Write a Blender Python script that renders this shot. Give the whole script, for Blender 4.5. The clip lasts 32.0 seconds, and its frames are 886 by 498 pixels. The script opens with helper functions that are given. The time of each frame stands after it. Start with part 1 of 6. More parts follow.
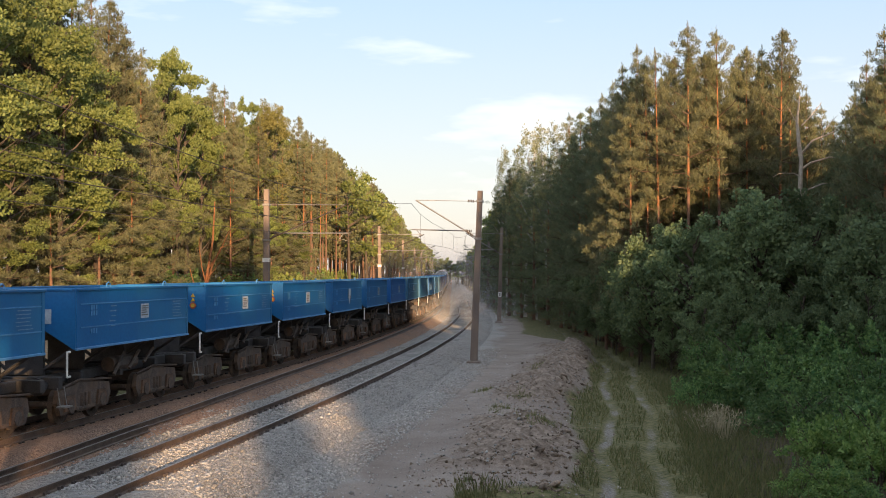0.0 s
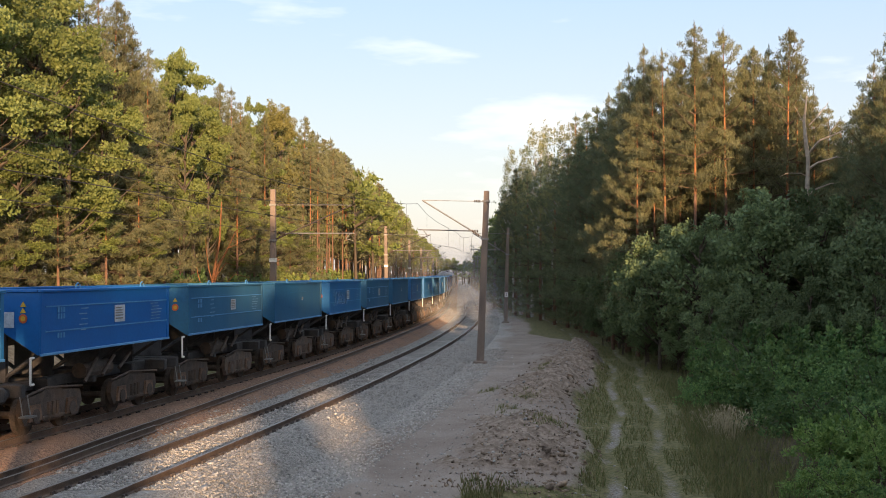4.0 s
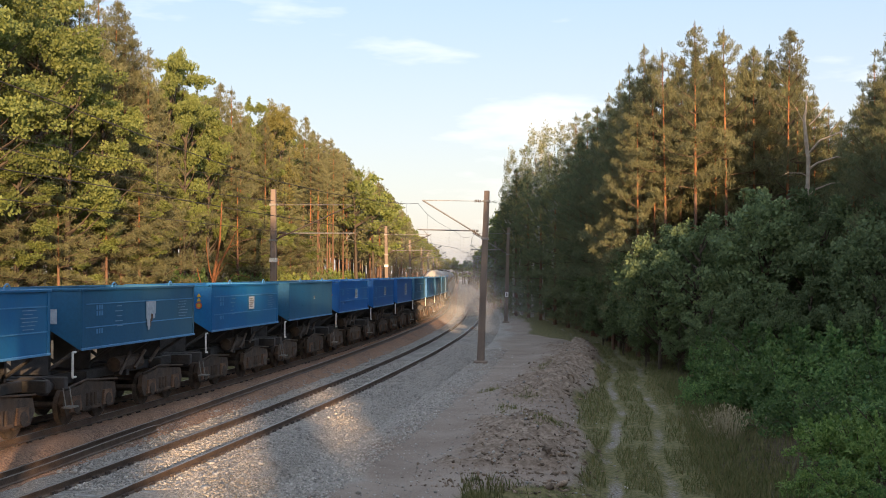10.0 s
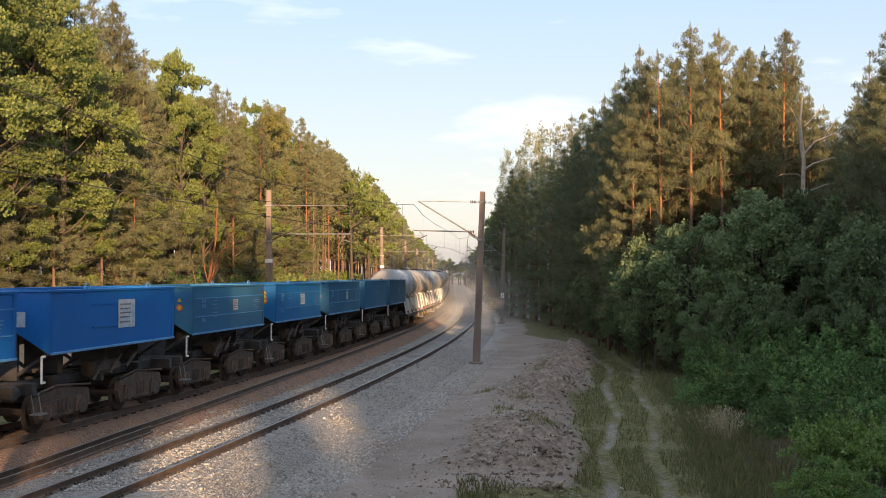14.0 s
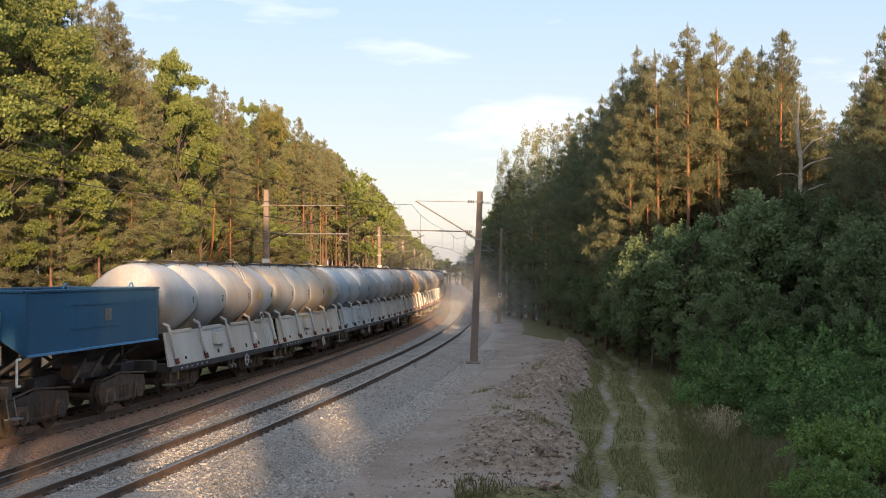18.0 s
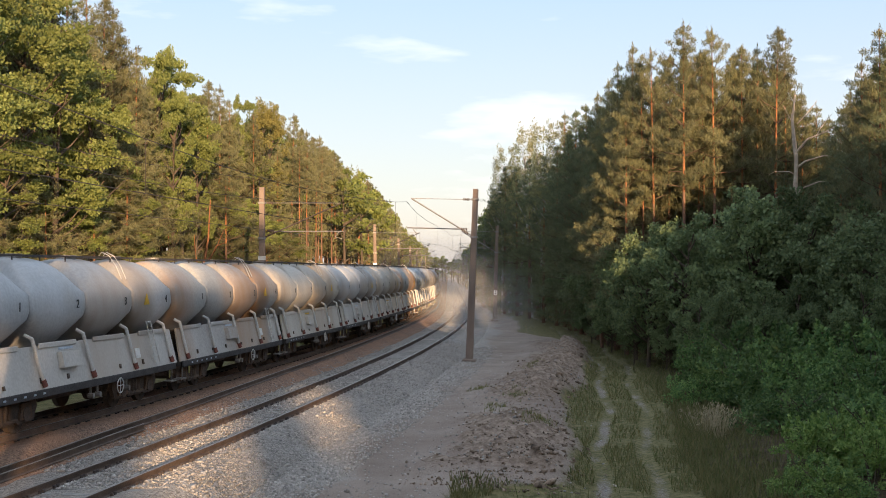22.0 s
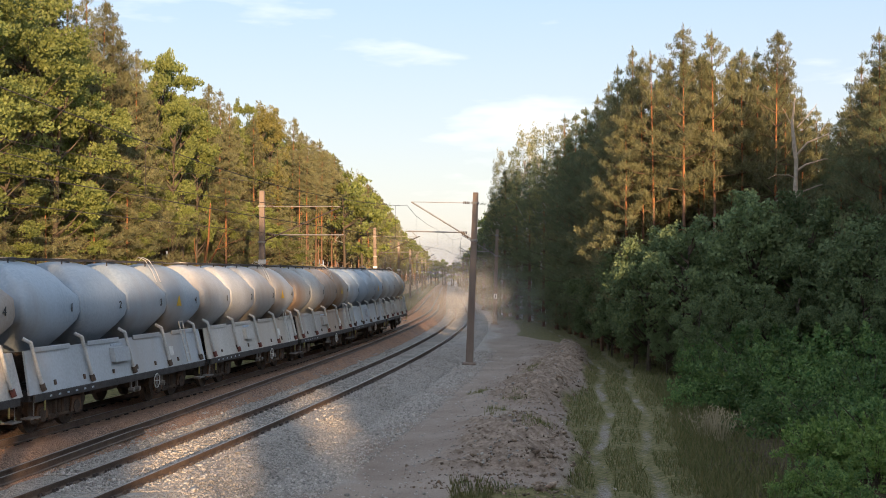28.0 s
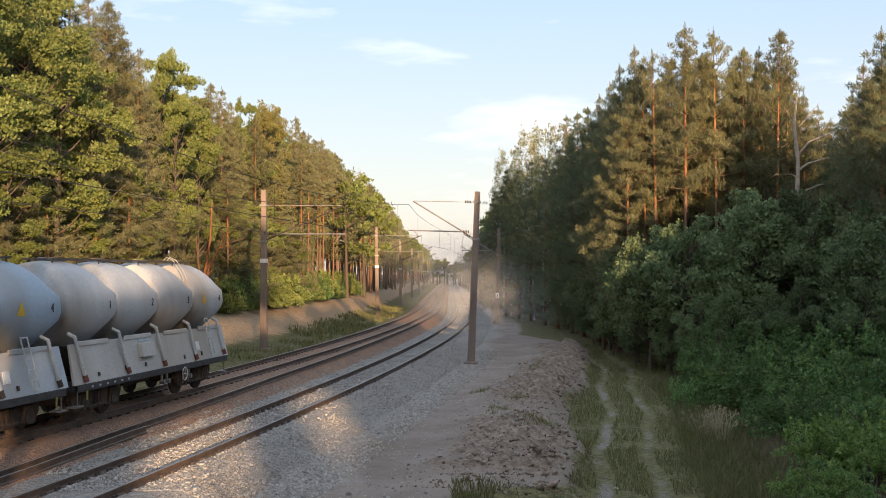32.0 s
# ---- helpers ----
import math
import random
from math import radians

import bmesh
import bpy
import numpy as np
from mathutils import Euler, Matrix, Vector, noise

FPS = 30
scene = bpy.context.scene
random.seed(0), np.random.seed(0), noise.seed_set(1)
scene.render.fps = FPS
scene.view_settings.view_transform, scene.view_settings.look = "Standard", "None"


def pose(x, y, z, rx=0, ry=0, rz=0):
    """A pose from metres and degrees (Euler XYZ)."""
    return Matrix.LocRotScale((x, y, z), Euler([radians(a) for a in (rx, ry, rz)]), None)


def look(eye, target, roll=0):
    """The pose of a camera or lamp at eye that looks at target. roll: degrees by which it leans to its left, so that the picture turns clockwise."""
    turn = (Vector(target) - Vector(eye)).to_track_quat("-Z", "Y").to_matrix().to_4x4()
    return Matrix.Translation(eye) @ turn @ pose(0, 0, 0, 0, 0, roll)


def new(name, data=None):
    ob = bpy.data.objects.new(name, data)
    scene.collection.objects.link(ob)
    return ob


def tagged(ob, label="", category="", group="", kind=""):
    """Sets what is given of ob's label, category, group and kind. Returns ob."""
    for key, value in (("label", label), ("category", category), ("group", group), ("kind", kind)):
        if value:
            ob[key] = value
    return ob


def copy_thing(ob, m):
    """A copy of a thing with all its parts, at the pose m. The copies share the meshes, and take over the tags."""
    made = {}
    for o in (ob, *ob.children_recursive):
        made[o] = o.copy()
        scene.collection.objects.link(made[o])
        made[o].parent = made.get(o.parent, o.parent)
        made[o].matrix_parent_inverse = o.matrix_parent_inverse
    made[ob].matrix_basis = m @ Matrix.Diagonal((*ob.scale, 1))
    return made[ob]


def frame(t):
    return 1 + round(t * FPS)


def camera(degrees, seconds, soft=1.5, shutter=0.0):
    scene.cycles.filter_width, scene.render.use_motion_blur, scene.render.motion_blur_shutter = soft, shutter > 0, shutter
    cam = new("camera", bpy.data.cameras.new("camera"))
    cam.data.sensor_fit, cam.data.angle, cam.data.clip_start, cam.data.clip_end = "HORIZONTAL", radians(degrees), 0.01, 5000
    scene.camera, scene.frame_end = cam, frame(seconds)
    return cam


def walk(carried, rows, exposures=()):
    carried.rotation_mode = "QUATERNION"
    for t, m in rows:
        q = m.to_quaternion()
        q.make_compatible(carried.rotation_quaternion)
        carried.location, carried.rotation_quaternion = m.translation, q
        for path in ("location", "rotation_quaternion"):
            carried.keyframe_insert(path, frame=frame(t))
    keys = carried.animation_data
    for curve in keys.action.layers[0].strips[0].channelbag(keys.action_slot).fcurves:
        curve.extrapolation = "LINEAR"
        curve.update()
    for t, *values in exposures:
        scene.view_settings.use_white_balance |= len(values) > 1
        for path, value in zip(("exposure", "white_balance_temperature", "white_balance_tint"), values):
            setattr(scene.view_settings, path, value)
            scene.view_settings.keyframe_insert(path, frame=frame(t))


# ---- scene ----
cam = camera(40.95, 32.0, soft=0.9)
EYE_Z = 4.209
TILT = 1.206
# seconds, turn to the left and tilt upwards in degrees against the last moment
SWAY = [
    (0, 0.128, -0.041), (0.5, 0.209, -0.041), (1, 0.253, -0.041), (1.5, 0.297, -0.077), (2, 0.376, -0.041), (2.5, 0.376, -0.041),
    (3, 0.381, -0.002), (3.5, 0.417, -0.034), (5.5, 0.459, -0.036), (6, 0.42, -0.041), (6.5, 0.417, -0.039), (7, 0.424, -0.041),
    (7.5, 0.427, -0.041), (8, 0.422, -0.002), (8.5, 0.45, 0), (9, 0.454, -0.041), (9.5, 0.422, -0.039), (10, 0.457, -0.041),
    (10.5, 0.42, -0.041), (11, 0.378, -0.007), (11.5, 0.376, 0), (12, 0.337, 0), (12.5, 0.333, -0.002), (13, 0.292, 0.005),
    (13.5, 0.292, 0.041), (14, 0.251, 0.002), (14.5, 0.167, 0.032), (16.5, 0.084, 0.041), (17, 0.086, 0), (17.5, 0.125, 0),
    (18, 0.125, -0.007), (18.5, 0.089, -0.002), (19, 0.032, -0.002), (19.5, 0.002, -0.002), (20, -0.009, -0.002), (20.5, -0.041, -0.041),
    (21, 0, -0.084), (21.5, -0.041, -0.091), (22, -0.084, -0.126), (22.5, -0.084, -0.126), (23, -0.093, -0.126), (23.5, -0.089, -0.077),
    (24, -0.126, -0.041), (24.5, -0.126, -0.032), (25, -0.044, -0.032), (25.5, -0.041, 0), (27.5, -0.084, 0.041), (28, -0.084, 0.041),
    (28.5, -0.126, 0.041), (29, -0.084, 0.041), (29.5, -0.116, 0.034), (30, -0.041, 0.032), (30.5, -0.041, 0), (31, 0, 0),
    (31.5, 0, 0), (32, 0, 0),
]
walk(cam, [(t, pose(0, 0, EYE_Z, 90 + TILT + up, 0, left)) for t, left, up in SWAY], exposures=[(0, 1.07), (32, 1.07)])

# ---- sky and sun ----
SUN_ELEV, SUN_SIDE = 6.2, 12.0  # degrees above the horizon; degrees to the right of straight behind the camera
world = bpy.data.worlds.new("evening_sky")
scene.world = world
world.use_nodes = True
wn, wl = world.node_tree.nodes, world.node_tree.links
wn.clear()
sky = wn.new("ShaderNodeTexSky")
sky.sky_type, sky.sun_disc = "NISHITA", False
sky.sun_elevation, sky.sun_rotation = radians(SUN_ELEV), radians(180 - SUN_SIDE)
sky.air_density, sky.dust_density, sky.ozone_density = 1.0, 1.2, 1.3
# thin streaks of high cloud, flat in the upper air
tc = wn.new("ShaderNodeTexCoord")
mp = wn.new("ShaderNodeMapping")
mp.inputs["Scale"].default_value = (3.2, 1.0, 15.0)
mp.inputs["Location"].default_value = (1.9, 0.0, 0.3)
nz = wn.new("ShaderNodeTexNoise")
nz.inputs["Scale"].default_value, nz.inputs["Detail"].default_value, nz.inputs["Roughness"].default_value = 1.7, 5.0, 0.55
rp = wn.new("ShaderNodeValToRGB")
rp.color_ramp.elements[0].position, rp.color_ramp.elements[1].position = 0.58, 0.84
rp.color_ramp.elements[0].color, rp.color_ramp.elements[1].color = (0, 0, 0, 1), (1, 1, 1, 1)
mx = wn.new("ShaderNodeMix")
mx.data_type = "RGBA"
mx.inputs["B"].default_value = (9.5, 9.0, 8.6, 1)
pale = wn.new("ShaderNodeMix")
pale.data_type = "RGBA"
pale.inputs["Factor"].default_value = 0.5
pale.inputs["B"].default_value = (6.5, 7.4, 9.0, 1)
damp = wn.new("ShaderNodeMath")
damp.operation, damp.inputs[1].default_value = "MULTIPLY", 0.65
bg = wn.new("ShaderNodeBackground")
bg.inputs["Strength"].default_value = 0.0795
out = wn.new("ShaderNodeOutputWorld")
wl.new(tc.outputs["Generated"], mp.inputs["Vector"])
# dusty warm white low over the horizon, clear blue higher up
up = wn.new("ShaderNodeSeparateXYZ")
haze = wn.new("ShaderNodeValToRGB")
haze.color_ramp.elements[0].position, haze.color_ramp.elements[1].position = 0.02, 0.27
haze.color_ramp.elements[0].color, haze.color_ramp.elements[1].color = (0.86, 0.80, 0.81, 1), (0.48, 0.66, 0.95, 1)
haze.color_ramp.elements.new(0.5).color = (0.78, 0.88, 1.05, 1)
lift = wn.new("ShaderNodeVectorMath")
lift.operation = "SCALE"
lift.inputs["Scale"].default_value = 10.0
wl.new(tc.outputs["Generated"], up.inputs["Vector"])
wl.new(up.outputs["Z"], haze.inputs["Fac"])
wl.new(haze.outputs["Color"], lift.inputs[0])
wl.new(lift.outputs["Vector"], pale.inputs["B"])
wl.new(mp.outputs["Vector"], nz.inputs["Vector"])
wl.new(nz.outputs["Fac"], rp.inputs["Fac"])
wl.new(rp.outputs["Color"], damp.inputs[0])
wl.new(sky.outputs["Color"], pale.inputs["A"])
wl.new(pale.outputs["Result"], mx.inputs["A"])
wl.new(damp.outputs["Value"], mx.inputs["Factor"])
wl.new(mx.outputs["Result"], bg.inputs["Color"])
wl.new(bg.outputs["Background"], out.inputs["Surface"])

sun = new("sun", bpy.data.lights.new("sun", "SUN"))
sun.data.energy, sun.data.angle, sun.data.color = 5.0, radians(0.6), (1.0, 0.65, 0.36)
_e, _a = radians(SUN_ELEV), radians(SUN_SIDE)
TO_SUN = Vector((math.sin(_a) * math.cos(_e), -math.cos(_a) * math.cos(_e), math.sin(_e)))
sun.matrix_world = look(TO_SUN * 300, (0, 0, 0))

# ---- materials ----
def surface(name, base, dark=None, scale=3.0, fine=40.0, rough=0.8, metal=0.0, bump=0.3, bump_scale=None, spread=0.0, per="", streaks=0.0, warm=None, warm_amount=0.0, spec=0.5):
    """A weathered surface: two scales of noise between base and dark, a bump, and if asked a shift of value from piece to piece."""
    m = bpy.data.materials.new(name)
    m.use_nodes = True
    n, l = m.node_tree.nodes, m.node_tree.links
    b = n["Principled BSDF"]
    dark = dark or tuple(c * 0.6 for c in base)
    tcn = n.new("ShaderNodeTexCoord")
    src = tcn.outputs["Object"]
    if streaks:
        mpn = n.new("ShaderNodeMapping")
        mpn.inputs["Scale"].default_value = (1, 1, streaks)
        l.new(src, mpn.inputs["Vector"])
        src = mpn.outputs["Vector"]
    n1, n2 = n.new("ShaderNodeTexNoise"), n.new("ShaderNodeTexNoise")
    n1.inputs["Scale"].default_value, n1.inputs["Detail"].default_value = scale, 6
    n2.inputs["Scale"].default_value, n2.inputs["Detail"].default_value = fine, 4
    l.new(src, n1.inputs["Vector"])
    l.new(tcn.outputs["Object"], n2.inputs["Vector"])
    add = n.new("ShaderNodeMath")
    add.operation = "MULTIPLY_ADD"
    add.inputs[1].default_value = 0.55
    half = n.new("ShaderNodeMath")
    half.operation, half.inputs[1].default_value = "MULTIPLY", 0.45
    l.new(n1.outputs["Fac"], add.inputs[0])
    l.new(n2.outputs["Fac"], half.inputs[0])
    l.new(half.outputs["Value"], add.inputs[2])
    ramp = n.new("ShaderNodeValToRGB")
    ramp.color_ramp.elements[0].position, ramp.color_ramp.elements[1].position = 0.36, 0.62
    ramp.color_ramp.elements[0].color, ramp.color_ramp.elements[1].color = (*dark, 1), (*base, 1)
    l.new(add.outputs["Value"], ramp.inputs["Fac"])
    col = ramp.outputs["Color"]
    if warm:
        n3 = n.new("ShaderNodeTexNoise")
        n3.inputs["Scale"].default_value, n3.inputs["Detail"].default_value = scale * 0.45, 7
        l.new(src, n3.inputs["Vector"])
        r3 = n.new("ShaderNodeValToRGB")
        r3.color_ramp.elements[0].position, r3.color_ramp.elements[1].position = 0.62 - 0.25 * warm_amount, 0.74
        l.new(n3.outputs["Fac"], r3.inputs["Fac"])
        mw = n.new("ShaderNodeMix")
        mw.data_type = "RGBA"
        mw.inputs["B"].default_value = (*warm, 1)
        l.new(r3.outputs["Color"], mw.inputs["Factor"])
        l.new(col, mw.inputs["A"])
        col = mw.outputs["Result"]
    if spread:
        if per == "island":
            rnd = n.new("ShaderNodeNewGeometry").outputs["Random Per Island"]
        else:
            rnd = n.new("ShaderNodeObjectInfo").outputs["Random"]
        mr = n.new("ShaderNodeMapRange")
        mr.inputs["To Min"].default_value, mr.inputs["To Max"].default_value = 1 - spread, 1 + spread
        l.new(rnd, mr.inputs["Value"])
        hs = n.new("ShaderNodeHueSaturation")
        l.new(mr.outputs["Result"], hs.inputs["Value"])
        l.new(col, hs.inputs["Color"])
        col = hs.outputs["Color"]
    l.new(col, b.inputs["Base Color"])
    b.inputs["Roughness"].default_value, b.inputs["Metallic"].default_value = rough, metal
    b.inputs["Specular IOR Level"].default_value = spec
    if bump:
        bp = n.new("ShaderNodeBump")
        bp.inputs["Strength"].default_value, bp.inputs["Distance"].default_value = bump, 0.03
        if bump_scale:
            n4 = n.new("ShaderNodeTexNoise")
            n4.inputs["Scale"].default_value, n4.inputs["Detail"].default_value = bump_scale, 5
            l.new(tcn.outputs["Object"], n4.inputs["Vector"])
            l.new(n4.outputs["Fac"], bp.inputs["Height"])
        else:
            l.new(n2.outputs["Fac"], bp.inputs["Height"])
        l.new(bp.outputs["Normal"], b.inputs["Normal"])
    return m


def gravel(name, light, dark, dust, dust_amount, size=17.0):
    """Crushed stone: cells of many greys with deep joints, dusted over in patches."""
    m = bpy.data.materials.new(name)
    m.use_nodes = True
    n, l = m.node_tree.nodes, m.node_tree.links
    b = n["Principled BSDF"]
    tcn = n.new("ShaderNodeTexCoord")
    v = n.new("ShaderNodeTexVoronoi")
    v.inputs["Scale"].default_value = size
    l.new(tcn.outputs["Object"], v.inputs["Vector"])
    r = n.new("ShaderNodeValToRGB")
    r.color_ramp.elements[0].color, r.color_ramp.elements[1].color = (*dark, 1), (*light, 1)
    r.color_ramp.elements[0].position, r.color_ramp.elements[1].position = 0.1, 0.95
    sep = n.new("ShaderNodeSeparateColor")
    l.new(v.outputs["Color"], sep.inputs["Color"])
    l.new(sep.outputs["Red"], r.inputs["Fac"])
    nz1 = n.new("ShaderNodeTexNoise")
    nz1.inputs["Scale"].default_value, nz1.inputs["Detail"].default_value = 0.55, 8
    l.new(tcn.outputs["Object"], nz1.inputs["Vector"])
    r2 = n.new("ShaderNodeValToRGB")
    r2.color_ramp.elements[0].position, r2.color_ramp.elements[1].position = 0.62 - 0.3 * dust_amount, 0.78
    l.new(nz1.outputs["Fac"], r2.inputs["Fac"])
    mxn = n.new("ShaderNodeMix")
    mxn.data_type = "RGBA"
    mxn.inputs["B"].default_value = (*dust, 1)
    l.new(r2.outputs["Color"], mxn.inputs["Factor"])
    l.new(r.outputs["Color"], mxn.inputs["A"])
    l.new(mxn.outputs["Result"], b.inputs["Base Color"])
    b.inputs["Roughness"].default_value = 0.9
    bp = n.new("ShaderNodeBump")
    bp.inputs["Strength"].default_value, bp.inputs["Distance"].default_value, bp.invert = 1.0, 0.1, True
    l.new(v.outputs["Distance"], bp.inputs["Height"])
    l.new(bp.outputs["Normal"], b.inputs["Normal"])
    return m


def leafy(name, base, other, glow=0.35, spread=0.35):
    """Leaves or needles: each leaf its own shade, light passing through."""
    m = bpy.data.materials.new(name)
    m.use_nodes = True
    n, l = m.node_tree.nodes, m.node_tree.links
    n.clear()
    o = n.new("ShaderNodeOutputMaterial")
    g = n.new("ShaderNodeNewGeometry")
    info = n.new("ShaderNodeObjectInfo")
    mxn = n.new("ShaderNodeMix")
    mxn.data_type = "RGBA"
    mxn.inputs["A"].default_value, mxn.inputs["B"].default_value = (*base, 1), (*other, 1)
    l.new(g.outputs["Random Per Island"], mxn.inputs["Factor"])
    mr = n.new("ShaderNodeMapRange")
    mr.inputs["To Min"].default_value, mr.inputs["To Max"].default_value = 1 - spread * 0.6, 1 + spread
    l.new(info.outputs["Random"], mr.inputs["Value"])
    hs = n.new("ShaderNodeHueSaturation")
    l.new(mr.outputs["Result"], hs.inputs["Value"])
    l.new(mxn.outputs["Result"], hs.inputs["Color"])
    d, t = n.new("ShaderNodeBsdfPrincipled"), n.new("ShaderNodeBsdfTranslucent")
    d.inputs["Roughness"].default_value = 0.55
    d.inputs["Specular IOR Level"].default_value = 0.3
    l.new(hs.outputs["Color"], d.inputs["Base Color"])
    l.new(hs.outputs["Color"], t.inputs["Color"])
    ms = n.new("ShaderNodeMixShader")
    ms.inputs["Fac"].default_value = glow
    l.new(d.outputs["BSDF"], ms.inputs[1])
    l.new(t.outputs["BSDF"], ms.inputs[2])
    l.new(ms.outputs["Shader"], o.inputs["Surface"])
    return m


M = {
    "needle": leafy("pine_needles", (0.12, 0.126, 0.066), (0.215, 0.212, 0.104)),
    "needle_dark": leafy("spruce_needles", (0.10, 0.125, 0.07), (0.16, 0.18, 0.09)),
    "oak": leafy("oak_leaves", (0.128, 0.162, 0.046), (0.245, 0.28, 0.088), 0.4),
    "oak_pale": leafy("yellowish_oak_leaves", (0.17, 0.165, 0.05), (0.29, 0.265, 0.09), 0.4),
    "birch": leafy("birch_leaves", (0.19, 0.19, 0.08), (0.31, 0.29, 0.14), 0.4),
    "bush": leafy("hazel_leaves", (0.052, 0.12, 0.042), (0.19, 0.28, 0.095), 0.4, 0.5),
    "bush_light": leafy("fresh_willow_leaves", (0.085, 0.165, 0.042), (0.255, 0.345, 0.105), 0.4, 0.3),
    "maple": leafy("shaded_broad_leaves", (0.095, 0.142, 0.07), (0.21, 0.262, 0.122), 0.4),
    "grass": leafy("meadow_grass", (0.085, 0.11, 0.036), (0.21, 0.185, 0.085), 0.3),
    "straw": leafy("dry_grass", (0.26, 0.22, 0.14), (0.36, 0.31, 0.21), 0.3),
    "bark_pine": surface("pine_bark", (0.36, 0.15, 0.06), (0.17, 0.075, 0.035), 4, 30, 0.9, bump=0.6),
    "bark": surface("oak_bark", (0.12, 0.09, 0.065), (0.05, 0.04, 0.03), 6, 40, 0.95, bump=0.6),
    "bark_birch": surface("birch_bark", (0.55, 0.52, 0.46), (0.16, 0.14, 0.12), 3, 18, 0.8),
    "bark_dead": surface("bare_dead_wood", (0.50, 0.42, 0.34), (0.28, 0.225, 0.18), 5, 30, 0.85),
    "rail": surface("worn_steel_rail", (0.17, 0.12, 0.09), (0.08, 0.055, 0.045), 3, 30, 0.6, 0.3, 0.15),
    "railhead": surface("polished_rail_head", (0.32, 0.29, 0.27), (0.2, 0.17, 0.15), 2, 20, 0.45, 0.5, 0.05),
    "tie": surface("concrete_sleeper", (0.33, 0.32, 0.30), (0.2, 0.19, 0.18), 5, 40, 0.9),
    "clip": surface("rusty_fastening", (0.09, 0.07, 0.06), (0.04, 0.03, 0.03), 8, 40, 0.8),
    "ballast": gravel("grey_crushed_stone", (0.60, 0.555, 0.505), (0.25, 0.233, 0.215), (0.50, 0.43, 0.365), 0.35, 25.0),
    "ballast_old": gravel("rust_brown_ballast", (0.52, 0.325, 0.225), (0.20, 0.125, 0.09), (0.47, 0.265, 0.16), 0.6, 22.0),
    "concrete": surface("weathered_concrete_pole", (0.25, 0.195, 0.16), (0.14, 0.105, 0.09), 2, 30, 0.9, streaks=0.2),
    "white": surface("white_paint", (0.78, 0.77, 0.74), (0.55, 0.54, 0.51), 6, 40, 0.6, bump=0.05),
    "steel": surface("galvanised_steel", (0.30, 0.29, 0.28), (0.17, 0.16, 0.15), 5, 50, 0.55, 0.5, 0.1),
    "wire": surface("dark_copper_wire", (0.10, 0.08, 0.07), None, 5, 50, 0.6, 0.5, 0),
    "under": surface("grimy_running_gear", (0.115, 0.088, 0.072), (0.042, 0.034, 0.029), 4, 25, 0.85, 0.1, 0.3, warm=(0.11, 0.07, 0.045), warm_amount=0.4),
    "gear": surface("dusty_cast_steel", (0.125, 0.092, 0.074), (0.045, 0.034, 0.028), 5, 30, 0.85, 0.1, 0.3, warm=(0.12, 0.075, 0.048), warm_amount=0.5, spread=0.3),
    "clod": surface("soil_clods", (0.29, 0.225, 0.175), (0.13, 0.095, 0.072), 3, 20, 0.95, bump=0.7, spread=0.45, per="island", spec=0.2),
    "stone": surface("ballast_stones", (0.46, 0.43, 0.395), (0.25, 0.23, 0.215), 6, 30, 0.9, bump=0.2, spread=0.4, per="island"),
    "yellow": surface("yellow_warning_paint", (0.58, 0.38, 0.03), (0.45, 0.27, 0.03), 5, 30, 0.55, bump=0.05),
    "orange": surface("orange_warning_paint", (0.52, 0.12, 0.03), (0.4, 0.08, 0.03), 5, 30, 0.55, bump=0.05),
    "pale": surface("faded_white_lettering", (0.50, 0.55, 0.60), (0.30, 0.36, 0.44), 9, 40, 0.7, bump=0),
    "black": surface("black_lettering", (0.03, 0.03, 0.035), None, 9, 40, 0.7, bump=0),
    "dark_steel": surface("dark_wagon_frame", (0.075, 0.07, 0.07), (0.033, 0.031, 0.032), 4, 30, 0.7, 0.2, 0.2),
}
M["tie_old"] = surface("dirty_brown_sleeper", (0.16, 0.105, 0.075), (0.07, 0.048, 0.038), 5, 40, 0.95)
M["limb"] = surface("dark_pine_limbs", (0.13, 0.085, 0.055), (0.07, 0.05, 0.035), 4, 30, 0.95)
M["bark_pine_low"] = surface("grey_brown_pine_bark", (0.22, 0.12, 0.075), (0.10, 0.06, 0.045), 4, 30, 0.95, bump=0.7)
M["faint"] = surface("worn_pale_lettering", (0.26, 0.38, 0.52), (0.10, 0.22, 0.38), 14, 50, 0.7, bump=0)
M["valve_red"] = surface("dusty_red_cap_paint", (0.22, 0.06, 0.045), (0.10, 0.045, 0.035), 6, 30, 0.7, bump=0.05)
M["rusty_gear"] = surface("rust_brown_cast_steel", (0.19, 0.11, 0.07), (0.075, 0.047, 0.034), 5, 30, 0.9, 0.0, 0.3, spread=0.3)
M["flap"] = surface("dusty_yellow_plate", (0.34, 0.30, 0.10), (0.17, 0.15, 0.07), 6, 30, 0.8)
M["pipe"] = surface("pale_grey_pipe_paint", (0.56, 0.56, 0.55), (0.40, 0.39, 0.37), 5, 30, 0.6, bump=0.05)

# ---- mesh helpers ----
def mesh_of(name, verts, faces, mats, idx=None, smooth=False):
    me = bpy.data.meshes.new(name)
    me.from_pydata([tuple(v) for v in verts], [], [tuple(f) for f in faces])
    for m in (mats if isinstance(mats, (list, tuple)) else [mats]):
        me.materials.append(m)
    if idx is not None:
        me.polygons.foreach_set("material_index", np.asarray(idx, dtype=np.int32))
    if smooth:
        me.polygons.foreach_set("use_smooth", np.ones(len(me.polygons), dtype=bool))
    me.update()
    return me


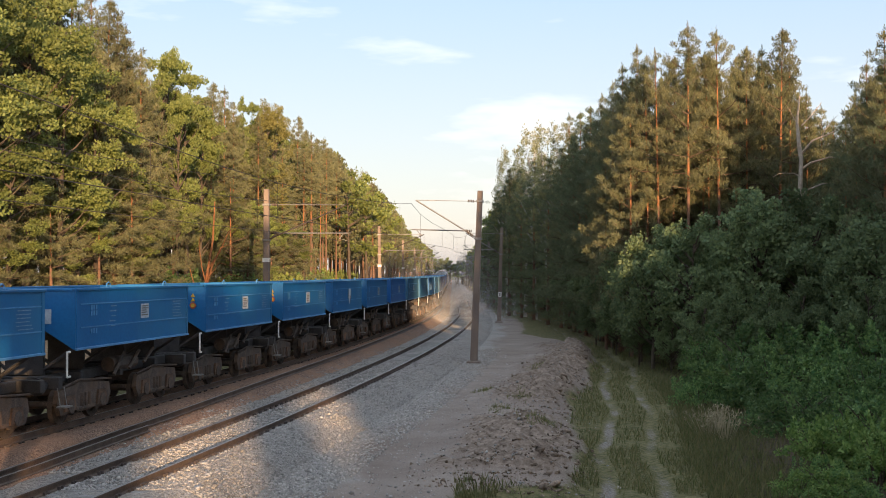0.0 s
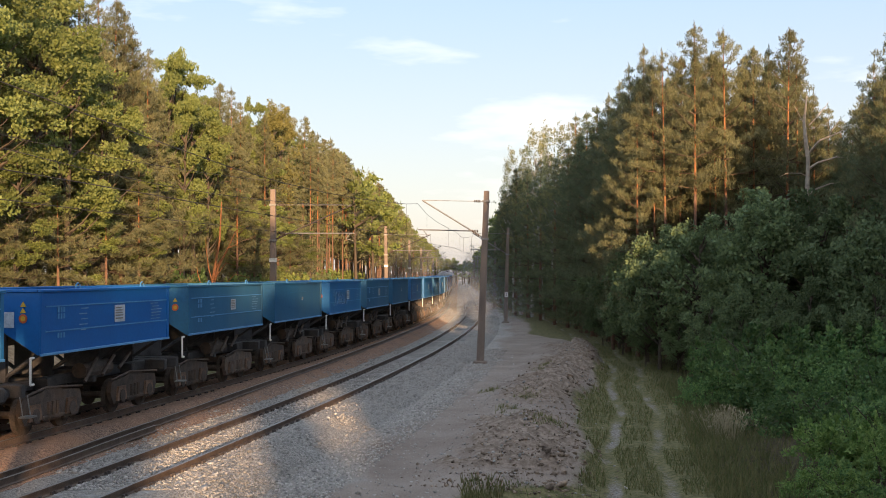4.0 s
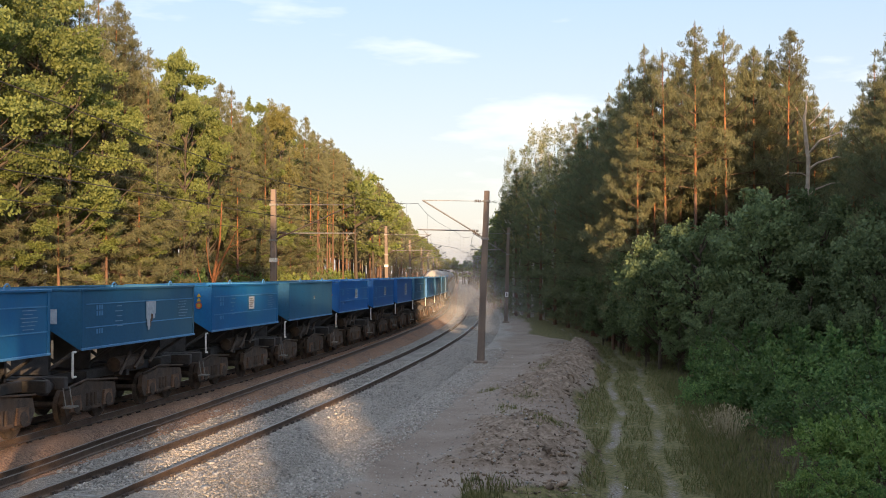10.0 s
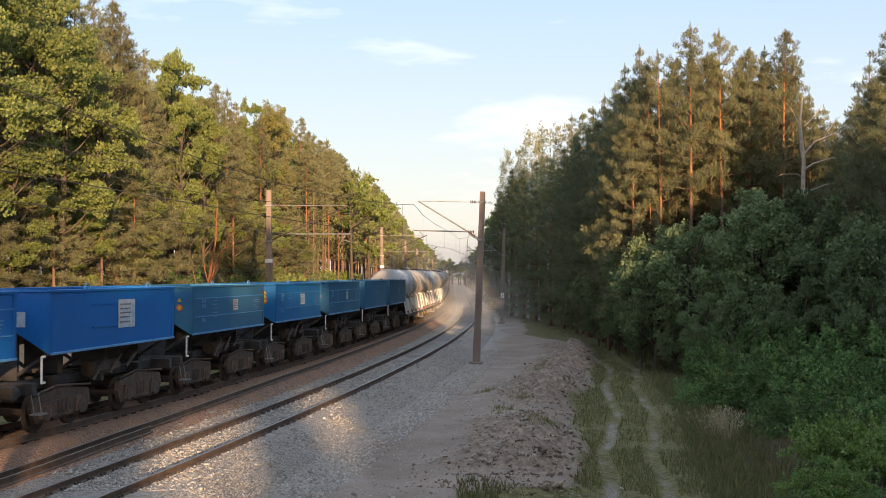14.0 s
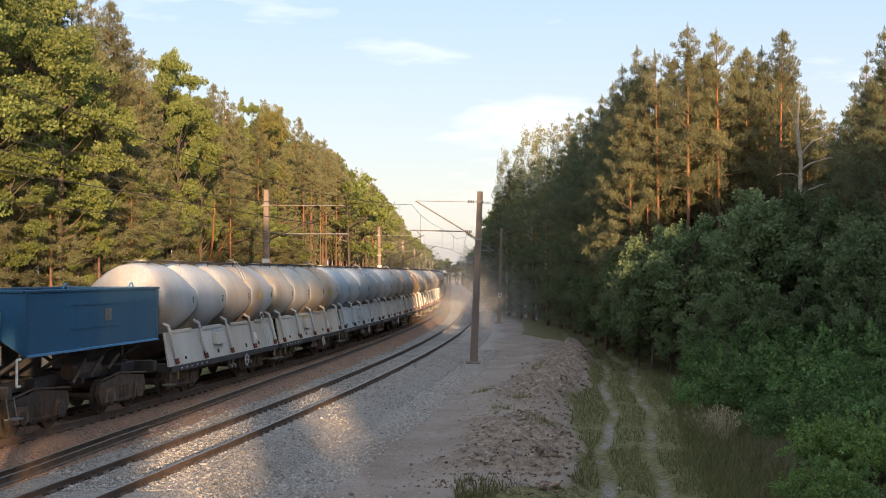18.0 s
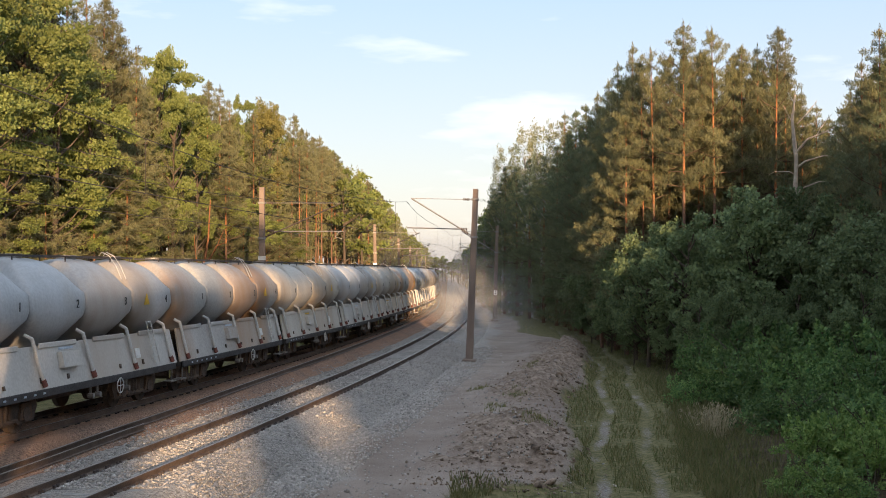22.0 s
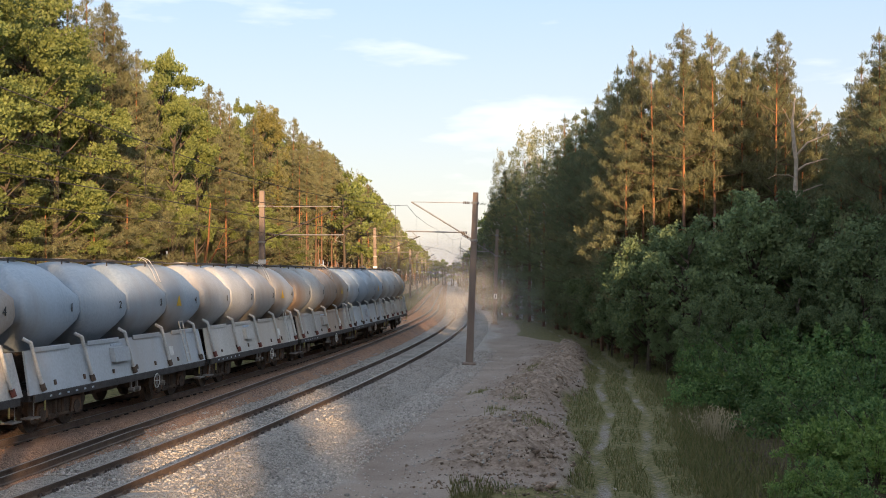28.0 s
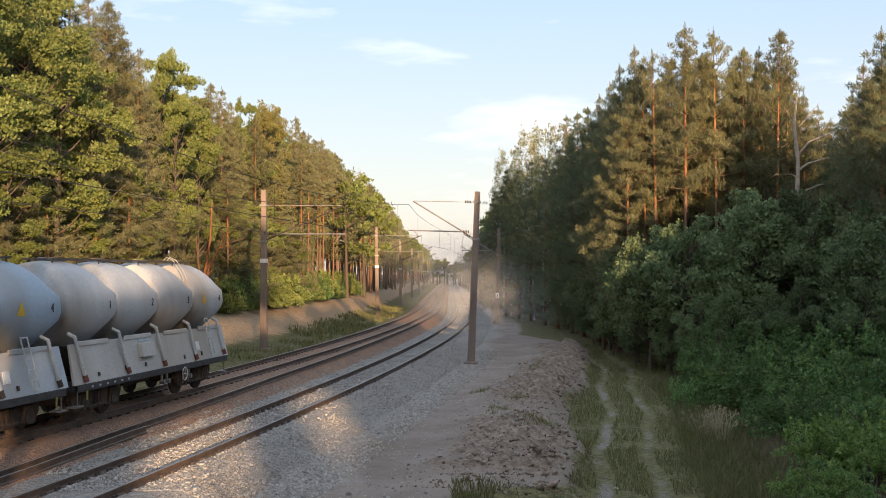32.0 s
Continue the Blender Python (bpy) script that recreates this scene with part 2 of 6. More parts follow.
def part(name, data, material=None, parent=None, label="", at=None):
    """Links a mesh or a bmesh as one object, under a thing if given."""
    if isinstance(data, bmesh.types.BMesh):
        me = bpy.data.meshes.new(name)
        bmesh.ops.recalc_face_normals(data, faces=data.faces)
        data.to_mesh(me)
        data.free()
        data = me
    if material is not None and not data.materials:
        data.materials.append(material)
    ob = new(name, data)
    if parent is not None:
        ob.parent = parent
    if at is not None:
        ob.matrix_basis = at
    if label:
        ob["label"] = label
    return ob


def box(bm, x0, x1, y0, y1, z0, z1, m=None, bevel=0.0):
    r = bmesh.ops.create_cube(bm, size=1)
    vs = r["verts"]
    mat = Matrix.Translation(((x0 + x1) / 2, (y0 + y1) / 2, (z0 + z1) / 2)) @ Matrix.Diagonal((x1 - x0, y1 - y0, z1 - z0, 1))
    bmesh.ops.transform(bm, matrix=(m or Matrix()) @ mat, verts=vs)
    if bevel:
        es = list({e for v in vs for e in v.link_edges})
        bmesh.ops.bevel(bm, geom=es, offset=bevel, segments=1, affect="EDGES", clamp_overlap=True)
    return vs


def rod(bm, a, b, r, n=8, r2=None):
    a, b = Vector(a), Vector(b)
    d = b - a
    m = Matrix.Translation((a + b) / 2) @ d.to_track_quat("Z", "Y").to_matrix().to_4x4()
    bmesh.ops.create_cone(bm, cap_ends=True, segments=n, radius1=r, radius2=r if r2 is None else r2, depth=d.length, matrix=m)


def prism(bm, outline, y0, y1, m=None):
    """An outline in (x, z) given depth along y."""
    m = m or Matrix()
    a = [bm.verts.new(m @ Vector((x, y0, z))) for x, z in outline]
    b = [bm.verts.new(m @ Vector((x, y1, z))) for x, z in outline]
    k = len(outline)
    bm.faces.new(a)
    bm.faces.new(b[::-1])
    for i in range(k):
        bm.faces.new((a[i], b[i], b[(i + 1) % k], a[(i + 1) % k]))


def thing(name, label, category, group="", kind="", at=None):
    ob = new(name)
    ob.empty_display_size = 0.3
    if at is not None:
        ob.matrix_basis = at
    return tagged(ob, label, category, group, kind)


# ---- the line: one curve that straightens out far off; s runs along it away from the camera ----
LINE_X, LINE_TURN, LINE_BEND, LINE_STRAIGHT = -9.905, 0.18304, -0.001361, 130.5
TRACK_GAP, TRACK_B_Z = 4.141, 0.442
_s = np.arange(-260, 900, 0.25)
_k = np.where(_s < LINE_STRAIGHT, LINE_BEND, 0.0)
_k[_s < -60] = 0.0
_z0 = int(np.searchsorted(_s, 0))
_h = np.cumsum(_k) * 0.25
_h += LINE_TURN - _h[_z0]
_x, _y = np.cumsum(np.sin(_h)) * 0.25, np.cumsum(np.cos(_h)) * 0.25
_x += LINE_X - _x[_z0]
_y += 8.0 - _y[_z0]


def on_line(s, off=0.0):
    """Place and heading (radians, 0 straight ahead) at s along the near track, off metres to its right."""
    x, y, h = np.interp(s, _s, _x), np.interp(s, _s, _y), np.interp(s, _s, _h)
    return x + off * np.cos(h), y - off * np.sin(h), h


def line_pose(s, off, z, turn=0.0):
    x, y, h = on_line(s, off)
    return pose(x, y, z, 0, 0, 90 - math.degrees(h) + turn)


def off_line(x, y):
    """How far (x, y) lies to the right of the near track's centre."""
    lx, lh = np.interp(y, _y, _x), np.interp(y, _y, _h)
    return (x - lx) * np.cos(lh)


def ruts_x(y):
    return 0.16 * np.sin(np.asarray(y) * 0.33) + 0.07 * np.sin(np.asarray(y) * 0.9) + np.interp(y, [-60, 25, 47, 64, 80, 100, 170, 400], [-4, 4.05, 7.15, 9.2, 10.0, 10.3, 11.5, 13])


def bumps(x, y, f, seed):
    """Smooth cheap noise in about -1 to 1."""
    r = np.random.RandomState(seed)
    t = 0
    for i in range(6):
        a, p = r.uniform(0, 2 * np.pi), r.uniform(0, 6.28)
        g = f * (0.6 + 0.35 * i)
        t = t + np.sin((x * np.cos(a) + y * np.sin(a)) * g + p + 1.3 * np.sin((x * np.sin(a) - y * np.cos(a)) * g * 0.7 + p)) / (1 + 0.45 * i)
    return t / 2.4


HEAP_EDGE = ([20, 27, 32.4, 38.7, 46, 53, 60, 75, 90], [9.0, 9.2, 9.5, 8.75, 8.7, 9.2, 9.45, 9.8, 9.4])


def heap(x, y):
    """The bank of dug soil, steep towards the wood and spread out towards the track."""
    u = off_line(x, y)
    e = u - np.interp(y, *HEAP_EDGE) + 1.15 + 0.25 * bumps(x, y, 1.1, 31)
    run = np.clip((y - 26.2) / 2.5, 0, 1) * np.clip((84 - y) / 8, 0, 1)
    dip = 1 - 0.55 * np.exp(-((y - 40.5) / 3.5) ** 2)
    shape = np.where(e > 0, np.clip(1 - np.abs(e / 1.35) ** 1.9, 0, 1), np.clip(1 - np.abs(e / 3.1), 0, 1) ** 1.2)
    lump = 0.95 + 0.3 * bumps(x, y, 0.7, 3)
    rough = 0.17 * bumps(x, y, 2.2, 4) + 0.13 * bumps(x, y, 5.3, 5) + 0.11 * np.abs(bumps(x, y, 8.5, 6))
    return run * dip * (np.clip(lump, 0.3, 2) * shape * 0.68 + rough * np.clip(shape * 2.5, 0, 1))


def ground_z(x, y):
    x, y = np.asarray(x, float), np.asarray(y, float)
    u = off_line(x, y)
    z = np.interp(u, [-60, -30, -18, -14.2, -12.6, -10.8, -9.6, -7.0, -6.0, -2.4, -1.9, 1.9, 2.9, 6, 10, 13, 18, 30, 60], [2.4, 2.2, 2.0, 1.75, 1.35, 0.35, 0.0, -0.2, -0.25, -0.25, -0.45, -0.5, -0.58, -0.6, -0.85, -0.9, -0.8, -0.4, 0.2])
    z = z + heap(x, y)
    soft = np.clip((np.abs(u - 0.5) - 3.5) / 3, 0, 1)
    z = z + soft * (0.05 * bumps(x, y, 0.6, 7) + 0.025 * bumps(x, y, 2.5, 8))
    rx = ruts_x(y)
    for side in (-0.68, 0.68):
        z = z - 0.09 * np.exp(-((x - rx - side) / 0.24) ** 2)
    return z


def axis(parts):
    v = np.concatenate([np.arange(a, b, st) for a, b, st in parts])
    return np.append(v, parts[-1][1])


_gx = axis([(-3000, -200, 400), (-200, -60, 20), (-60, -24, 3), (-24, -10, 0.6), (-10, 13, 0.17), (13, 40, 1.5), (40, 200, 20), (200, 3000, 400)])
_gy = axis([(-600, -60, 60), (-60, 20, 4), (20, 66, 0.24), (66, 100, 0.7), (100, 200, 3), (200, 600, 20), (600, 4000, 300)])
_X, _Y = np.meshgrid(_gx, _gy)
_Z = ground_z(_X, _Y)
_nx, _ny = len(_gx), len(_gy)
_I = np.arange(_nx * _ny).reshape(_ny, _nx)
_F = np.stack([_I[:-1, :-1], _I[:-1, 1:], _I[1:, 1:], _I[1:, :-1]], -1).reshape(-1, 4)
# what covers the ground: 0 meadow, 1 bare dug soil, 2 wheel ruts, 3 forest litter, 4 sand
_cx, _cy = (_X[:-1, :-1] + _X[1:, 1:]) / 2, (_Y[:-1, :-1] + _Y[1:, 1:]) / 2


def cover_weights(x, y):
    u = off_line(x, y)
    w = 0.5 * bumps(x, y, 0.9, 11) + 0.35 * bumps(x, y, 3.1, 12)
    edge = np.interp(y, *HEAP_EDGE) - np.clip((y - 82) / 12, 0, 1) * 4 - np.clip((27.5 - y) / 1.2, 0, 1) * 2.2
    soil = 1 / (1 + np.exp(-(edge - u + 0.5 * w) * 5)) / (1 + np.exp(-(u - 1.6) * 5))
    soil = soil * np.clip((150 - y) / 40, 0.35, 1)
    rx = ruts_x(y)
    rut = np.maximum(np.exp(-((x - rx + 0.68) / 0.2) ** 4), 0.8 * np.exp(-((x - rx - 0.68) / 0.2) ** 4)) * np.clip(0.45 + 0.6 * w, 0, 0.85)
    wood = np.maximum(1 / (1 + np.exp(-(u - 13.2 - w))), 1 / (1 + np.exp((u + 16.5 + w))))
    sand = np.exp(-((u + 12.0 + 0.6 * w) / 1.7) ** 4)
    dug = np.clip(heap(x, y) * 2.2 - 0.15, 0, 1) * soil
    spill = 1 / (1 + np.exp((u - 3.7 - 1.1 * w) * 3.0)) / (1 + np.exp(-(u - 1.5) * 5))
    return soil, rut, wood, sand, dug, spill * 0.9


def ground_material():
    m = bpy.data.materials.new("trodden_ground")
    m.use_nodes = True
    n, l = m.node_tree.nodes, m.node_tree.links
    b = n["Principled BSDF"]
    tcn = n.new("ShaderNodeTexCoord")

    def noise_node(scale, detail=6):
        q = n.new("ShaderNodeTexNoise")
        q.inputs["Scale"].default_value, q.inputs["Detail"].default_value, q.inputs["Roughness"].default_value = scale, detail, 0.65
        l.new(tcn.outputs["Object"], q.inputs["Vector"])
        return q.outputs["Fac"]

    def two(fac, a, c, p0=0.38, p1=0.62):
        r = n.new("ShaderNodeValToRGB")
        r.color_ramp.elements[0].position, r.color_ramp.elements[1].position = p0, p1
        r.color_ramp.elements[0].color, r.color_ramp.elements[1].color = (*a, 1), (*c, 1)
        l.new(fac, r.inputs["Fac"])
        return r.outputs["Color"]

    big, mid, fine = noise_node(0.35), noise_node(4.5, 8), noise_node(16, 8)
    grain = noise_node(34, 6)
    mix3 = n.new("ShaderNodeMath")
    mix3.operation, mix3.inputs[1].default_value = "MULTIPLY_ADD", 0.5
    h3 = n.new("ShaderNodeMath")
    h3.operation, h3.inputs[1].default_value = "MULTIPLY", 0.5
    l.new(grain, h3.inputs[0])
    l.new(big, mix3.inputs[0])
    l.new(h3.outputs["Value"], mix3.inputs[2])
    mix3 = mix3.outputs["Value"]
    grass = two(mid, (0.075, 0.08, 0.03), (0.20, 0.175, 0.085))
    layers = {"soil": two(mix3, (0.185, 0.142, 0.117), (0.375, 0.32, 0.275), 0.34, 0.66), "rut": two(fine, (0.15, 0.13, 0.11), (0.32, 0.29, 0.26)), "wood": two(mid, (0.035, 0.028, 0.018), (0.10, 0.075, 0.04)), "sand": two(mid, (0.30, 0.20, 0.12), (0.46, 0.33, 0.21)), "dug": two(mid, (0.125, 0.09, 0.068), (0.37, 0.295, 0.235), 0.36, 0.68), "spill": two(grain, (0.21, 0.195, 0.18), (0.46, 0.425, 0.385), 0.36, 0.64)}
    col = grass
    for key, c in layers.items():
        at = n.new("ShaderNodeAttribute")
        at.attribute_name = key
        jit = n.new("ShaderNodeMath")
        jit.operation, jit.inputs[1].default_value, jit.inputs[2].default_value = "MULTIPLY_ADD", 0.9, -0.45
        l.new(fine, jit.inputs[0])
        sm = n.new("ShaderNodeMath")
        sm.operation, sm.use_clamp = "ADD", True
        l.new(jit.outputs["Value"], sm.inputs[0])
        l.new(at.outputs["Fac"], sm.inputs[1])
        mr = n.new("ShaderNodeMapRange")
        mr.inputs["From Min"].default_value, mr.inputs["From Max"].default_value = 0.3, 0.7
        l.new(sm.outputs["Value"], mr.inputs["Value"])
        mxn = n.new("ShaderNodeMix")
        mxn.data_type = "RGBA"
        l.new(mr.outputs["Result"], mxn.inputs["Factor"])
        l.new(col, mxn.inputs["A"])
        l.new(c, mxn.inputs["B"])
        col = mxn.outputs["Result"]
    l.new(col, b.inputs["Base Color"])
    b.inputs["Roughness"].default_value = 0.95
    b.inputs["Specular IOR Level"].default_value = 0.2
    bp = n.new("ShaderNodeBump")
    bp.inputs["Strength"].default_value, bp.inputs["Distance"].default_value = 0.8, 0.06
    l.new(fine, bp.inputs["Height"])
    l.new(bp.outputs["Normal"], b.inputs["Normal"])
    return m


_gm = mesh_of("ground", np.stack([_X, _Y, _Z], -1).reshape(-1, 3), _F, ground_material(), smooth=True)
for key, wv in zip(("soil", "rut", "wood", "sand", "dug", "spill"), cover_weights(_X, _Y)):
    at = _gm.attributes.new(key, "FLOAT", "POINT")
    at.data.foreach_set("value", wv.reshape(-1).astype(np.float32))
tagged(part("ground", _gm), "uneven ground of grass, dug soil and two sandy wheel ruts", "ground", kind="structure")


# ---- ballast beds, rails, sleepers ----
def sweep(name, profile, off, z, s_list, mats, smooth=False, idx=None, closed=False):
    vs, fs, ids = [], [], []
    k = len(profile)
    for s in s_list:
        x, y, h = on_line(s, off)
        c, sn = math.cos(h), math.sin(h)
        for j, (u, w) in enumerate(profile):
            vs.append((x + u * c, y - u * sn, z + w))
    for i in range(len(s_list) - 1):
        for j in range(k if closed else k - 1):
            a, b = i * k + j, i * k + (j + 1) % k
            fs.append((a, a + k, b + k, b))
            ids.append(idx[j] if idx else 0)
    return mesh_of(name, vs, fs, mats, ids, smooth)


_ss = list(np.arange(-30, 110, 0.6)) + list(np.arange(110, 260, 3)) + list(np.arange(260, 800, 20))


def bed(name, off, top, width, depth, mat, label, rough):
    prof = [(-width - depth * 1.5, -depth), (-width - 0.5, -0.28 * depth - 0.1), (-width, 0), (-0.95, 0), (-0.62, -0.015), (0.62, -0.015), (0.95, 0), (width, 0), (width + 0.55, -0.28 * depth - 0.1), (width + depth * 2.2, -depth)]
    prof2 = []
    for (a, za), (b, zb) in zip(prof, prof[1:]):
        k = max(1, int(abs(b - a) / 0.3))
        prof2 += [(a + (b - a) * i / k, za + (zb - za) * i / k) for i in range(k)]
    prof2.append(prof[-1])
    me = sweep(name, prof2, off, top, _ss, mat, True)
    co = np.empty(len(me.vertices) * 3)
    me.vertices.foreach_get("co", co)
    co = co.reshape(-1, 3)
    co[:, 2] += rough * (bumps(co[:, 0], co[:, 1], 1.4, 21) * 0.6 + np.random.RandomState(5).uniform(-1, 1, len(co)) * 0.6)
    me.vertices.foreach_set("co", co.reshape(-1))
    me.update()
    return tagged(part(name, me), label, "ballast", kind="structure")


bed("ballast_bed", 0, -0.165, 1.85, 0.52, M["ballast"], "fresh grey crushed-stone ballast of the near track", 0.025)
bed("ballast_bed", -TRACK_GAP, TRACK_B_Z - 0.185, 1.45, 0.7, M["ballast_old"], "old rust-brown ballast under the train", 0.03)

RAIL = [(-0.07, -0.172), (-0.07, -0.155), (-0.012, -0.135), (-0.012, -0.045), (-0.036, -0.035), (-0.036, -0.004), (-0.025, 0), (0.025, 0), (0.036, -0.004), (0.036, -0.035), (0.012, -0.045), (0.012, -0.135), (0.07, -0.155), (0.07, -0.172)]
RAIL_IDX = [0, 0, 0, 0, 0, 1, 1, 1, 0, 0, 0, 0, 0, 0]
_sr = list(np.arange(-30, 260, 2)) + list(np.arange(260, 800, 20))


def track(name, off, z, label):
    t = thing(name, label, "track", kind="structure")
    for side in (-0.7535, 0.7535):
        part("rail", sweep("rail", RAIL, off + side, z, _sr, [M["rail"], M["railhead"]], False, RAIL_IDX, True), parent=t, label="steel rail with a bright worn head")
    return t


track_near = track("track_near", 0, 0, "newly laid railway track on concrete sleepers")
track_far = track("track_far", -TRACK_GAP, TRACK_B_Z, "old railway track used by the goods train")
def loose_rail(s0, s1, aside, label):
    """A rail that lies across the slope between the two beds, not quite along them."""
    ss = list(np.arange(s0, s1, 1.5))
    vs, fs, ids = [], [], []
    k = len(RAIL)
    for sv in ss:
        off = float(np.interp(sv, LIE[0], LIE[1])) + aside
        z = float(np.interp(sv, LIE[0], LIE[2])) - 0.45 * aside
        x, y, h = on_line(sv, off)
        vs += [(x + u * math.cos(h), y - u * math.sin(h), z + w) for u, w in RAIL]
    for i in range(len(ss) - 1):
        for j in range(k):
            p, q = i * k + j, i * k + (j + 1) % k
            fs.append((p, p + k, q + k, q))
            ids.append(RAIL_IDX[j])
    return tagged(part("loose_rail", mesh_of("loose_rail", vs, fs, [M["rail"], M["railhead"]], ids)), label, "rail")


LIE = ([-10, 17, 22, 26, 31, 38, 48, 66, 150], [-2.0, -2.14, -2.25, -2.29, -2.37, -2.46, -2.52, -2.61, -2.72], [0.10, 0.13, 0.19, 0.21, 0.256, 0.305, 0.337, 0.386, 0.43])
loose_rail(-6, 150, 0.0, "long rusty rail lying loose between the two tracks")
loose_rail(-6, 25.5, 0.17, "second rusty rail lying beside the loose one")
# the strip of stones that carries the loose rails
_pm = sweep("ballast_strip", [(-3.4, -0.05), (-2.9, 0.04), (-2.3, 0.01), (-2.05, -0.1), (-1.6, -0.26)], 0, 0, _ss, [M["ballast_old"], M["ballast"]], True, [0, 0, 1, 1])
tagged(part("ballast_strip", _pm), "low strip of stones between the tracks", "ballast", kind="structure")


# ---- trees ----
def tube(path, radii, n=6):
    path = [Vector(p) for p in path]
    vs, fs = [], []
    for i, p in enumerate(path):
        d = (path[min(i + 1, len(path) - 1)] - path[max(i - 1, 0)]).normalized()
        a = d.orthogonal().normalized()
        b = d.cross(a)
        for j in range(n):
            w = 2 * math.pi * j / n
            vs.append(p + (a * math.cos(w) + b * math.sin(w)) * radii[i])
    for i in range(len(path) - 1):
        for j in range(n):
            fs.append((i * n + j, i * n + (j + 1) % n, (i + 1) * n + (j + 1) % n, (i + 1) * n + j))
    return vs, fs


class Wood:
    def __init__(self):
        self.v, self.f, self.i = [], [], []

    def add(self, path, radii, n=5, mat=0):
        v, f = tube(path, radii, n)
        o = len(self.v)
        if o:  # a limb grows out of the wood nearest to its foot
            near = min(range(0, o), key=lambda k: (self.v[k] - v[0]).length_squared)
            self.f.append((near, o, o + 1))
            self.i.append(mat)
        self.v += v
        self.f += [tuple(a + o for a in q) for q in f]
        self.i += [mat] * len(f)

    def mesh(self, name, mats):
        return mesh_of(name, self.v, self.f, mats, self.i, True)


def leaf_cards(centres, out, length, width, rng, strip=False):
    """Small leaves or sprays of needles at the centres; each lies roughly along its out direction."""
    k = len(centres)
    d = out + rng.normal(0, 0.55, (k, 3))
    d /= np.linalg.norm(d, axis=1)[:, None] + 1e-9
    side = np.cross(d, rng.normal(0, 1, (k, 3)))
    side /= np.linalg.norm(side, axis=1)[:, None] + 1e-9
    L = (length * rng.uniform(0.6, 1.3, k))[:, None]
    W = (width * rng.uniform(0.6, 1.3, k))[:, None]
    if strip:  # a narrow spray of needles
        a, b = centres - d * L * 0.5 - side * W * 0.3, centres - d * L * 0.5 + side * W * 0.3
        c, e = centres + d * L * 0.5 + side * W * 0.5, centres + d * L * 0.5 - side * W * 0.5
    else:  # a pointed leaf
        a, b = centres - d * L * 0.5, centres + side * W * 0.5
        c, e = centres + d * L * 0.5, centres - side * W * 0.5
    vs = np.stack([a, b, c, e], 1).reshape(-1, 3)
    return vs


def card_mesh(name, vs, mat):
    k = len(vs) // 4
    me = bpy.data.meshes.new(name)
    me.vertices.add(4 * k)
    me.vertices.foreach_set("co", vs.reshape(-1).astype(np.float32))
    me.loops.add(4 * k)
    me.loops.foreach_set("vertex_index", np.arange(4 * k, dtype=np.int32))
    me.polygons.add(k)
    me.polygons.foreach_set("loop_start", np.arange(0, 4 * k, 4, dtype=np.int32))
    me.materials.append(mat)
    me.update(calc_edges=True)
    me.validate()
    return me


def clump(c, r, n, rng, length, width, up=0.3, strip=False):
    p = rng.normal(0, 1, (n, 3))
    p /= np.linalg.norm(p, axis=1)[:, None]
    p *= rng.uniform(0.45, 1.0, n)[:, None]
    o = p + np.array([0, 0, up])
    return leaf_cards(np.asarray(c) + p * np.asarray(r), o, length, width, rng, strip)


